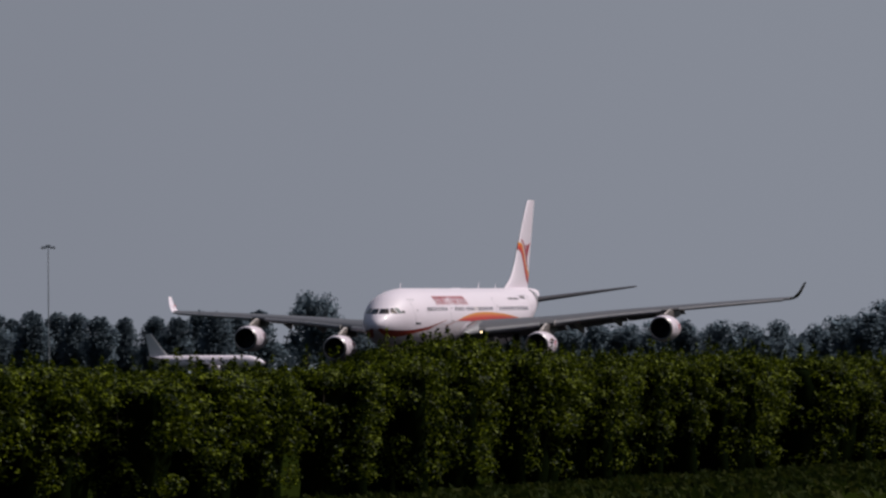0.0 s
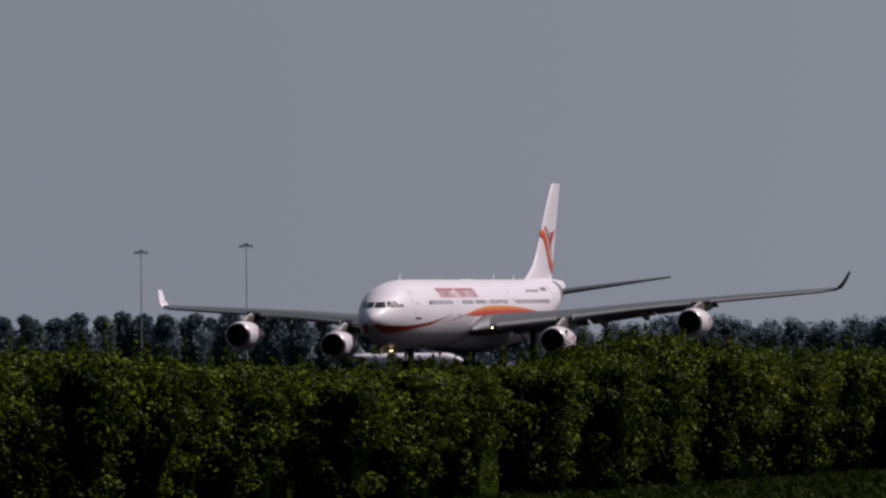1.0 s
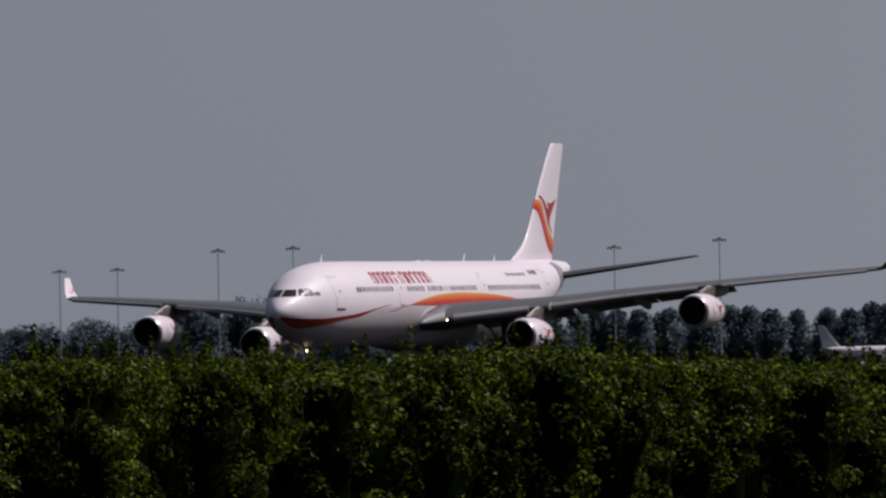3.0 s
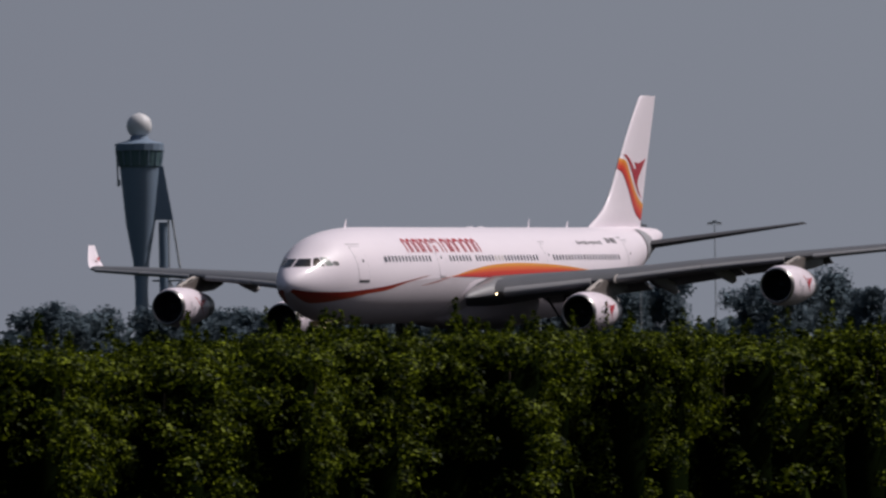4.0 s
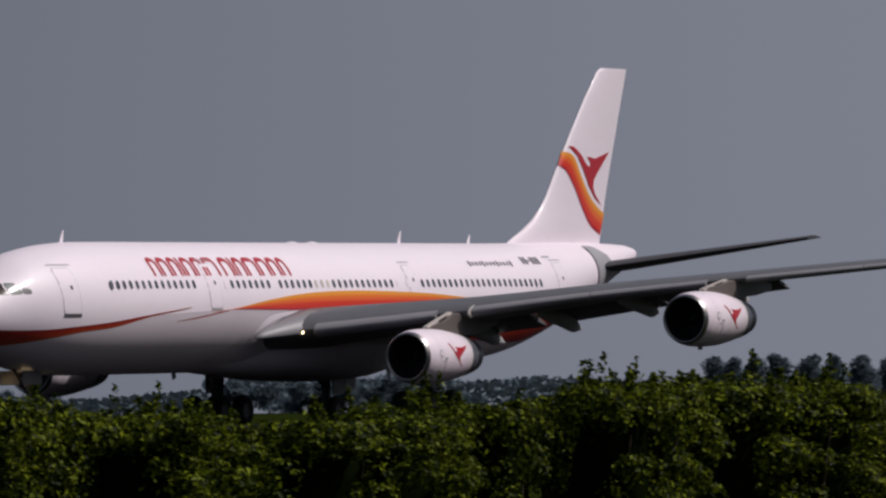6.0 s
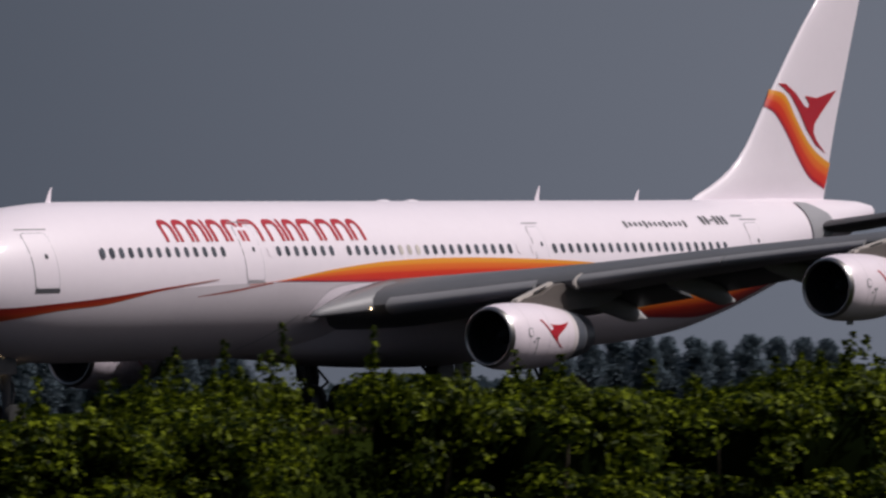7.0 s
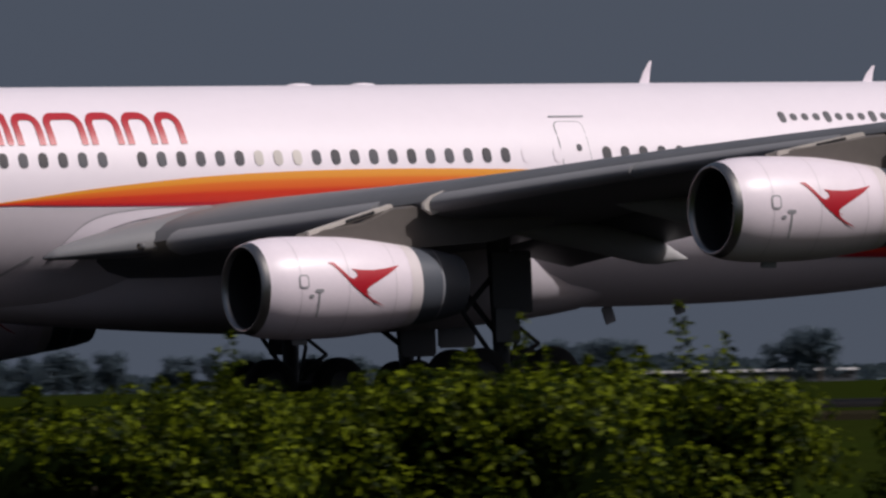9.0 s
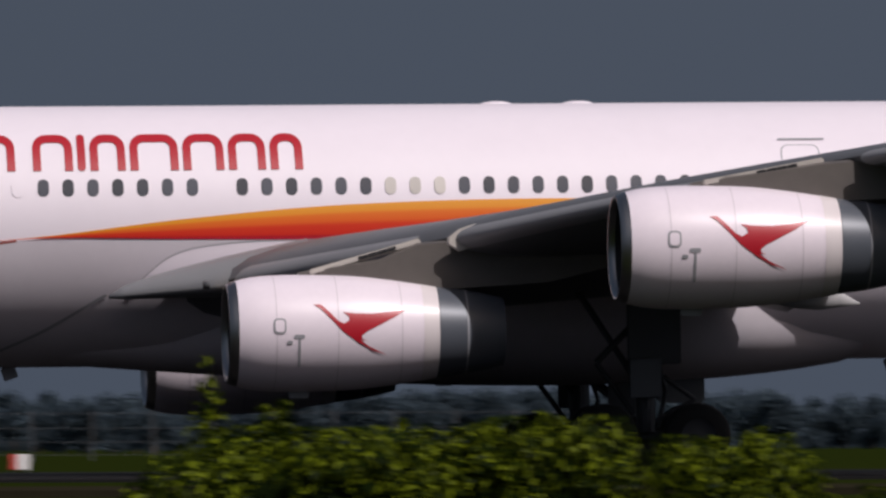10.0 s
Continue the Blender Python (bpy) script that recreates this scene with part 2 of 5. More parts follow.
def loft(rings, cap=True, flip=False):
    """Vertices and faces through closed rings of equal count."""
    n = len(rings[0])
    verts = [p for r in rings for p in r]
    faces = []
    for i in range(len(rings) - 1):
        for j in range(n):
            k = (j + 1) % n
            f = (i * n + j, i * n + k, (i + 1) * n + k, (i + 1) * n + j)
            faces.append(f[::-1] if flip else f)
    if cap:
        a, b = tuple(range(n)), tuple(range((len(rings) - 1) * n, len(rings) * n))
        faces.append(a if flip else a[::-1])
        faces.append(b[::-1] if flip else b)
    return verts, faces


def fixed_normals(me):
    bm = bmesh.new()
    bm.from_mesh(me)
    bmesh.ops.recalc_face_normals(bm, faces=bm.faces)
    bm.to_mesh(me)
    bm.free()
    return me


def sharp(me, degrees=35):
    me.set_sharp_from_angle(angle=radians(degrees))
    return me


def loft_mesh(name, rings, mat, cap=True, angle=40):
    v, f = loft(rings, cap)
    return sharp(fixed_normals(mesh_of(name, v, f, mat)), angle)


def box_bm(bm, c, s, bevel=0.0, turn=None):
    """A box centred at c with size s added to bm."""
    m = Matrix.Translation(c) @ (turn or Matrix()) @ Matrix.Diagonal((*s, 1))
    made = bmesh.ops.create_cube(bm, size=1.0, matrix=m)
    if bevel:
        es = list({e for v in made["verts"] for e in v.link_edges})
        bmesh.ops.bevel(bm, geom=es, offset=bevel, segments=2, affect="EDGES")


def bar_bm(bm, a, b, r0, r1=None, n=10):
    """A tapered round bar from a to b."""
    a, b = Vector(a), Vector(b)
    d = b - a
    m = Matrix.Translation((a + b) / 2) @ d.to_track_quat("Z", "Y").to_matrix().to_4x4()
    bmesh.ops.create_cone(bm, cap_ends=True, segments=n, radius1=r0, radius2=r0 if r1 is None else r1, depth=d.length, matrix=m)


def spline(keys, t):
    """Catmull-Rom through rows (t, values...), t rising."""
    ts = [k[0] for k in keys]
    t = min(max(t, ts[0]), ts[-1])
    i = max(0, min(len(ts) - 2, int(np.searchsorted(ts, t, "right")) - 1))
    h = ts[i + 1] - ts[i]
    u = (t - ts[i]) / h
    out = []
    for c in range(1, len(keys[0])):
        p1, p2 = keys[i][c], keys[i + 1][c]
        m1 = (p2 - keys[i - 1][c]) / (ts[i + 1] - ts[i - 1]) if i > 0 else (p2 - p1) / h
        m2 = (keys[i + 2][c] - p1) / (ts[i + 2] - ts[i]) if i + 2 < len(ts) else (p2 - p1) / h
        u2, u3 = u * u, u * u * u
        out.append((2 * u3 - 3 * u2 + 1) * p1 + (u3 - 2 * u2 + u) * h * m1 + (3 * u2 - 2 * u3) * p2 + (u3 - u2) * h * m2)
    return out


# ---- the land ----
GROUND = -1.07   # level beside the camera; the runway lies at 0


def land_height(y):
    k = min(max((-y - 45.0) / 85.0, 0.0), 1.0)
    return GROUND + (k * k * (3 - 2 * k)) * (-0.06 - GROUND)


def build_land():
    ys = [4900, 1500, 400, 100, 20, -10, -30, -45, -55, -65, -75, -85, -95, -105, -115, -125, -135, -160, -220, -400, -1000, -2500, -4900]
    xs = [-4900, -2500, -1200, -600, -300, -150, -80, -40, 0, 40, 150, 600, 2000, 4900]
    verts = [(x, y, land_height(y)) for y in ys for x in xs]
    n = len(xs)
    faces = [(i * n + j, (i + 1) * n + j, (i + 1) * n + j + 1, i * n + j + 1) for i in range(len(ys) - 1) for j in range(n - 1)]
    g = new("ground", mesh_of("ground", verts, faces, M["grass"]))
    tagged(g, "flat mown airfield grass reaching the horizon", "ground", kind="structure")
    def strip(name, y0, y1, z, mat, label, cat):
        bm = bmesh.new()
        box_bm(bm, (0, (y0 + y1) / 2, z - 0.1), (9600, abs(y1 - y0), 0.2))
        ob = part(name, bm, mat, None)
        tagged(ob, label, cat, kind="structure")
    strip("runway", -155.5, -202.0, 0.0, M["asphalt"], "dark worn asphalt runway between grass strips", "runway")
    strip("runway_shoulder", -118.0, -131.0, -0.02, M["soil"], "bare brown soil strip beside the runway", "ground")


build_land()


# ---- the airliner: nose towards +x, port towards +y, wheels on z = 0 ----
NOSE = 19.0
HULL = [(math.sqrt(max(NOSE - x, 0)), top, low, half) for x, top, low, half in (
    (19.0, 4.80, 4.80, 0.0), (18.8, 5.22, 4.42, 0.40), (18.1, 5.75, 4.00, 0.90), (17.1, 6.28, 3.60, 1.36), (16.0, 6.86, 3.26, 1.76),
    (14.6, 7.48, 2.90, 2.20), (12.6, 7.86, 2.59, 2.58), (10.5, 8.05, 2.48, 2.77), (8.4, 8.10, 2.46, 2.82), (-5.0, 8.10, 2.46, 2.82),
    (-20.0, 8.10, 2.46, 2.82), (-24.0, 8.10, 2.58, 2.80), (-28.0, 8.10, 2.92, 2.70), (-31.0, 8.12, 3.50, 2.48), (-34.0, 8.14, 4.28, 2.12),
    (-37.0, 8.15, 5.15, 1.66), (-40.0, 8.12, 6.20, 1.08), (-42.6, 8.02, 7.02, 0.58), (-43.3, 7.90, 7.30, 0.34))]


def hull(x):
    top, low, half = spline(HULL, math.sqrt(max(NOSE - x, 0.0)))
    return (top + low) / 2, max((top - low) / 2, 0.002), max(half, 0.002)


def hull_y(x, z):
    zc, rz, ry = hull(x)
    q = (z - zc) / rz
    return ry * math.sqrt(max(1 - q * q, 0.0))


def hull_normal_y(x, z):
    zc, rz, ry = hull(x)
    q = max(-1.0, min(1.0, (z - zc) / rz))
    n = Vector((0, math.sqrt(1 - q * q) / ry, q / rz))
    return n.normalized()


def on_hull(x, z, lift, side=1):
    p = Vector((x, hull_y(x, z), z)) + hull_normal_y(x, z) * lift
    return (p.x, p.y * side, p.z)


def ribbon(name, upper, lower, mat, parent, place, steps=60, rows=6, label=""):
    """A painted band between two curves over a skin; place(x, z) gives the point."""
    x0, x1 = upper[0][0], upper[-1][0]
    verts, faces, uvs = [], [], []
    for i in range(steps + 1):
        s = x0 + (x1 - x0) * i / steps
        a, b = spline(upper, s), spline(lower, s)
        for j in range(rows + 1):
            v = j / rows
            p = [b[k] + (a[k] - b[k]) * v for k in range(len(a))]
            verts.append(place(s, p))
            uvs.append((i / steps, v))
    n = rows + 1
    for i in range(steps):
        for j in range(rows):
            faces.append((i * n + j, (i + 1) * n + j, (i + 1) * n + j + 1, i * n + j + 1))
    return part(name, mesh_of(name, verts, faces, mat, uvs=uvs), mat, parent, label)


def patch(name, outline, mat, parent, place, cuts=2, label=""):
    """A flat outline in two coordinates, filled, divided and laid on a skin by place(u, v)."""
    bm = bmesh.new()
    vs = [bm.verts.new((u, v, 0)) for u, v in outline]
    bm.faces.new(vs)
    bm.normal_update()
    bmesh.ops.triangulate(bm, faces=bm.faces[:])
    if cuts:
        bmesh.ops.subdivide_edges(bm, edges=bm.edges[:], cuts=cuts, use_grid_fill=True)
    for v in bm.verts:
        v.co = place(v.co.x, v.co.y)
    for f in bm.faces:
        f.smooth = True
    return part(name, bm, mat, parent, label)


def rounded(cx, cz, w, h, r, n=4):
    pts = []
    for sx, sz, a0 in ((1, 1, 0), (-1, 1, 90), (-1, -1, 180), (1, -1, 270)):
        for i in range(n + 1):
            a = radians(a0 + 90 * i / n)
            pts.append((cx + sx * (w / 2 - r) + r * math.cos(a), cz + sz * (h / 2 - r) + r * math.sin(a)))
    return pts


def foil(n=14, thick=0.12):
    """Closed wing section: (chord fraction, height fraction) from the trailing edge over the top and back below."""
    def t(s):
        return 5 * thick * (0.2969 * math.sqrt(s) - 0.126 * s - 0.3516 * s * s + 0.2843 * s ** 3 - 0.1036 * s ** 4)
    s = [(1 - math.cos(math.pi * i / n)) / 2 for i in range(n + 1)]
    up = [(a, t(a) + 0.03 * math.sin(math.pi * a)) for a in reversed(s)]
    lo = [(a, -t(a) + 0.012 * math.sin(math.pi * a)) for a in s[1:-1]]
    return up + lo


# span y: leading edge x, trailing edge x, height, relative thickness
WING = [(1.8, -2.6, -15.2, 3.95, 0.135), (4.4, -4.1, -15.3, 4.22, 0.13), (9.4, -7.75, -15.9, 4.80, 0.118),
        (14.0, -10.95, -17.6, 5.38, 0.11), (19.3, -14.45, -19.6, 5.92, 0.10), (25.0, -18.1, -22.0, 6.42, 0.10), (29.2, -20.85, -23.5, 6.78, 0.095)]


def wing_at(y):
    return spline(WING, y)


def wing_ring(y, side):
    le, te, z, th = wing_at(y)
    c = le - te
    pts = []
    for s, h in foil(14, th):
        pts.append((le - s * c, side * y, z + h * c))
    return pts


def build_wing(plane, side):
    ys = [1.8, 2.6, 3.6, 4.4, 5.6, 7.0, 8.2, 9.4, 11, 12.5, 14, 16, 18, 19.3, 21, 23, 25, 27, 28.4, 29.2]
    wing = part("wing", loft_mesh("wing", [wing_ring(y, side) for y in ys], M["wing"]), M["wing"], plane, "grey metal swept wing with dark underside")
    # slats, drooped ahead of the leading edge
    for y0, y1 in ((4.45, 8.75), (10.05, 14.3), (14.36, 18.6), (20.1, 24.4), (24.46, 28.7)):
        rings = []
        for i in range(7):
            y = y0 + (y1 - y0) * i / 6
            le, te, z, th = wing_at(y)
            c = le - te
            up = [(0.16, 0.98), (0.10, 0.86), (0.05, 0.64), (0.02, 0.40), (0.005, 0.16), (0.0, -0.05), (0.006, -0.25), (0.02, -0.42), (0.04, -0.52)]
            inn = [(0.045, -0.30), (0.035, 0.0), (0.06, 0.38), (0.11, 0.66), (0.155, 0.86)]
            hh = th * c * 0.36 + 0.06
            rings.append([(le + 0.34 - s * c * 0.95 - 0.10 * (1 - a), side * y, z - 0.10 + a * hh) for s, a in up + inn])
        part("slat", loft_mesh("slat", rings, M["slat"], angle=50), M["slat"], plane, "pale grey extended slat")
    # added plate where the slats part over the inner pylon, pale for a sunlit edge
    rings = []
    for y in (9.98, 10.04):
        le, te, z, th = wing_at(y)
        hh = th * (le - te) * 0.42 + 0.06
        rings.append([(le + 0.36 - s * (le - te), side * y, z - 0.12 + a * hh) for s, a in ((0.15, 0.98), (0.08, 0.80), (0.03, 0.50), (0.0, 0.10), (0.0, -0.20), (0.03, -0.52), (0.07, -0.30), (0.12, 0.30))])
    part("slat_end", loft_mesh("slat_end", rings, M["shade"], angle=50), M["shade"], plane, "slat end plate coloured pale as if sunlit")
    # flaps, partly lowered behind the trailing edge
    for y0, y1 in ((2.9, 9.3), (9.6, 14.6), (14.7, 19.6)):
        rings = []
        for i in range(4):
            y = y0 + (y1 - y0) * i / 3
            le, te, z, th = wing_at(y)
            c = min(le - te, 8.0) * 0.24
            a = radians(17)
            rings.append([(te + 0.55 * c - s * c * math.cos(a) + h * c * math.sin(a) * 0.3, side * y, z - 0.10 - s * c * math.sin(a) + h * c) for s, h in foil(8, 0.12)])
        part("flap", loft_mesh("flap", rings, M["wing"]), M["wing"], plane, "grey lowered trailing edge flap")
    # flap track fairings
    for y, tip, zt, ln in ((7.0, -16.9, 3.45, 5.2), (10.7, -17.3, 3.95, 4.6), (14.0, -18.5, 4.60, 4.2), (17.6, -20.2, 5.05, 3.8)):
        rings = []
        z_top = wing_at(y)[2]
        for i in range(13):
            u = i / 12
            r = 0.34 * (max(math.sin(math.pi * min(u * 0.62 + 0.0, 1.0)), 0.0) ** 0.6 if u < 0.8 else (1 - u) / 0.2 * 0.96 + 0.04)
            r = max(r, 0.012)
            x = tip + ln * (1 - u)
            z = z_top - 0.28 - (z_top - 0.28 - zt) * u ** 1.6
            rings.append([(x, side * (y + 0.62 * r * math.cos(a)), z + 1.15 * r * math.sin(a)) for a in (2 * math.pi * k / 12 for k in range(12))])
        part("flap_fairing", loft_mesh("flap_fairing", rings, M["fairing"]), M["fairing"], plane)
    # winglet
    rings = []
    for k, (y, z, le, te, t) in enumerate(((29.2, 6.80, -20.9, -23.5, 0.10), (29.5, 6.95, -21.3, -23.6, 0.085), (29.85, 7.45, -22.0, -23.7, 0.07), (30.2, 8.30, -22.95, -23.95, 0.05))):
        c = le - te
        rings.append([(le - s * c, side * (y + h * c * 0.6), z - 0.0 + h * c * 0.25) for s, h in foil(8, t)])
    skin = M["white"] if side < 0 else M["tail_grey"]
    winglet = part("winglet", loft_mesh("winglet", rings, skin), skin, plane, "white canted winglet with small red emblem" if side < 0 else "dark grey canted winglet")
    if side < 0:
        poly = [(x * 0.42 - 22.6, 7.6 + z * 0.42) for x, z in BIRD]
        patch("emblem", poly, M["red"], winglet, lambda x, z: (x, -(29.45 + (z - 6.95) * 0.50) + 0.10, z), 1)
    # landing light in the wing root
    if side > 0:
        bm = bmesh.new()
        bmesh.ops.create_uvsphere(bm, u_segments=12, v_segments=8, radius=0.06, matrix=Matrix.Translation((-3.36, side * 4.25, 4.06)) @ Matrix.Diagonal((0.10, 1, 1, 1)))
        light = part("landing_light", bm, M["lamp"], plane, "lit warm landing light")
        v, f = loft(lathe_x([(-3.40, 0.085), (-3.26, 0.085), (-3.26, 0.072), (-3.40, 0.072)], side * 4.25, 4.06, 16), cap=False)
        part("lamp_housing", mesh_of("lamp_housing", v, f, M["gear_door"]), M["gear_door"], light)


# emblem outline: a long-necked bird in flight, about 2 m across
BIRD = [(0.0, 0.0), (-0.16, 0.0), (-0.32, -0.15), (-0.50, -0.34), (-0.62, -0.40), (-0.74, -0.33), (-0.72, -0.24), (-0.60, -0.16),
        (-0.85, -0.19), (-1.20, -0.20), (-1.60, -0.16), (-1.98, -0.09), (-1.70, -0.26), (-1.38, -0.42), (-1.10, -0.56), (-0.98, -0.65),
        (-1.00, -0.72), (-1.10, -0.75), (-0.95, -0.74), (-1.15, -0.88), (-1.52, -1.05), (-1.22, -0.96), (-0.90, -0.78), (-0.60, -0.56), (-0.34, -0.28), (-0.14, -0.08)]


def lathe_x(rows, y, z, n=40):
    """Rings about an axis along x; rows of (x, radius)."""
    return [[(x, y + r * math.cos(a), z + r * math.sin(a)) for a in (2 * math.pi * k / n for k in range(n))] for x, r in rows]


def build_engine(plane, side, y, x, z):
    """Nacelle with its inlet lip at x, centred at y, z."""
    yy = side * y
    COWL = [(0.12, 1.06), (0.45, 1.15), (1.0, 1.20), (1.8, 1.205), (2.6, 1.18), (3.3, 1.11), (4.0, 1.01), (4.35, 0.95)]

    def radius(d):
        return spline(COWL, d)[0]
    rows = [(x - d, radius(d)) for d in [0.12 + 4.23 * i / 22 for i in range(23)]]
    v, f = loft(lathe_x(rows, yy, z), cap=False)
    engine = part("engine", fixed_normals(mesh_of("engine", v, f, M["cowl"])), M["cowl"], plane, "white engine cowling with a red bird emblem")
    lip = [(-0.14, 0.912), (-0.10, 0.92), (-0.01, 0.965), (0.0, 1.0), (-0.03, 1.03), (-0.12, 1.06), (-0.20, 1.085)]
    v, f = loft(lathe_x([(x + a, r + (0.003 if a < -0.11 and r > 1 else 0)) for a, r in lip], yy, z), cap=False)
    part("inlet_lip", mesh_of("inlet_lip", v, f, M["metal"]), M["metal"], engine, "polished metal inlet lip")
    # duct coloured near black to hold the shade inside the inlet
    v, f = loft(lathe_x([(x - 0.14, 0.912), (x - 0.35, 0.895), (x - 0.75, 0.90), (x - 1.3, 0.90), (x - 1.3, 0.02)], yy, z), cap=False)
    part("inlet_duct", mesh_of("inlet_duct", v, f, M["dark"]), M["dark"], engine, "inlet duct blackened for the shade inside")
    bm = bmesh.new()
    box_bm(bm, (0, 0, 0.58), (0.22, 0.02, 0.60), 0.0, Matrix.Rotation(radians(40), 4, "Z"))
    blade = bpy.data.meshes.new("fan_blade")
    bm.to_mesh(blade)
    bm.free()
    blade.materials.append(M["blade"])
    for k in range(22):
        ob = part("fan_blade", blade, None, engine)
        ob.matrix_basis = Matrix.Translation((x - 1.1, yy, z)) @ Matrix.Rotation(2 * math.pi * k / 22, 4, "X")
    v, f = loft(lathe_x([(x - 0.62, 0.01), (x - 0.72, 0.10), (x - 0.9, 0.20), (x - 1.12, 0.29)], yy, z, 20), cap=False)
    part("spinner", mesh_of("spinner", v, f, M["blade"]), M["blade"], engine)
    # bright ring and grey exhaust cone
    v, f = loft(lathe_x([(x - d, radius(d) + 0.006) for d in (4.02, 4.10, 4.20, 4.30, 4.35)], yy, z), cap=False)
    part("nozzle_ring", mesh_of("nozzle_ring", v, f, M["cream"]), M["cream"], engine, "cream-coloured ring behind the cowling")
    v, f = loft(lathe_x([(x - 4.36, 0.948), (x - 4.9, 0.88), (x - 5.4, 0.79), (x - 5.75, 0.70), (x - 5.75, 0.60), (x - 5.2, 0.55), (x - 5.2, 0.02)], yy, z), cap=False)
    part("exhaust_nozzle", sharp(mesh_of("exhaust_nozzle", v, f, M["nozzle"])), M["nozzle"], engine, "blue-grey metal exhaust nozzle")
    v, f = loft(lathe_x([(x - 4.93, 0.882), (x - 4.97, 0.874)], yy, z), cap=False)
    part("nozzle_seam", mesh_of("nozzle_seam", v, f, M["seam"]), M["seam"], engine)
    # pylon
    rings = []
    le, te, wz, th = wing_at(y)
    for px, zt, zb, w in ((x - 1.5, z + 1.20, z + 1.0, 0.05), (x - 2.2, z + 1.34, z + 0.95, 0.15), (x - 3.2, z + 1.46, z + 0.9, 0.20),
                          (le + 0.5, wz - 0.12, z + 0.85, 0.22), (le - 0.5, wz - 0.05, z + 0.90, 0.22), (le - 2.2, wz - 0.10, z + 1.0, 0.20), (le - 4.0, wz - 0.2, wz - 0.5, 0.08)):
        rings.append([(px, yy + w * sx, zt if up else zb) for sx, up in ((-1, 0), (1, 0), (1, 1), (0.4, 1.0), (-0.4, 1.0), (-1, 1))])
        rings[-1][3] = (px, yy + w * 0.5, zt + 0.05)
        rings[-1][4] = (px, yy - w * 0.5, zt + 0.05)
    part("pylon", loft_mesh("pylon", rings, M["pylon"], angle=30), M["pylon"], engine, "beige-grey engine pylon")
    bm = bmesh.new()
    a, b = Vector((x - 1.75, yy, z + 1.24)), Vector((le + 0.42, yy, wz - 0.04))
    d = b - a
    box_bm(bm, (a + b) / 2, (0.26, d.length, 0.13), 0.03, d.to_track_quat("Y", "Z").to_matrix().to_4x4())
    part("pylon_cap", bm, M["shade"], engine, "pale pylon top fairing")
    for k in range(4):
        p = a + d * (0.48 + 0.085 * k)
        bm = bmesh.new()
        box_bm(bm, (p.x, yy + 0.14, p.z + 0.01), (0.20, 0.03, 0.07), 0.01, Matrix.Rotation(math.atan2(d.z, -d.x), 4, "Y"))
        part("pylon_slot", bm, M["dark"], engine)
    # cowling seams, latch and marks on the outer face
    def skin(px, pz, lift=0.008):
        d = x - px
        r = radius(min(max(d, 0.12), 4.35)) + lift + 0.004
        q = max(-0.98, min(0.98, (pz - z) / r))
        return (px, yy + r * math.sqrt(1 - q * q), pz)
    patch("emblem", [(x - 1.72 + a, z + 0.56 + b) for a, b in BIRD], M["red"], engine, skin, 7, "red bird emblem")
    for d in (0.95, 2.22, 3.55):
        rings = lathe_x([(x - d, radius(d) + 0.004), (x - d - 0.02, radius(d + 0.02) + 0.004)], yy, z)
        v, f = loft(rings, cap=False)
        part("seam", mesh_of("seam", v, f, M["joint"]), M["joint"], engine)
    for name, outline in (("warning_mark", rounded(x - 1.02, z + 0.12, 0.26, 0.32, 0.08)), ("latch", rounded(x - 1.42, z - 0.40, 0.05, 0.62, 0.02)),
                          ("latch", rounded(x - 1.42, z - 0.10, 0.22, 0.08, 0.03)), ("latch", rounded(x - 1.22, z - 0.22, 0.12, 0.07, 0.03))):
        patch(name, outline, M["seam"], engine, skin, 1)
    patch("warning_field", rounded(x - 1.02, z + 0.12, 0.19, 0.25, 0.06), M["cowl"], engine, lambda px, pz: skin(px, pz, 0.014), 1)
    # strake and drain mast
    bm = bmesh.new()
    box_bm(bm, (x - 1.5, yy, z - 1.26), (0.42, 0.05, 0.16), 0.02)
    part("drain_mast", bm, M["seam"], engine)


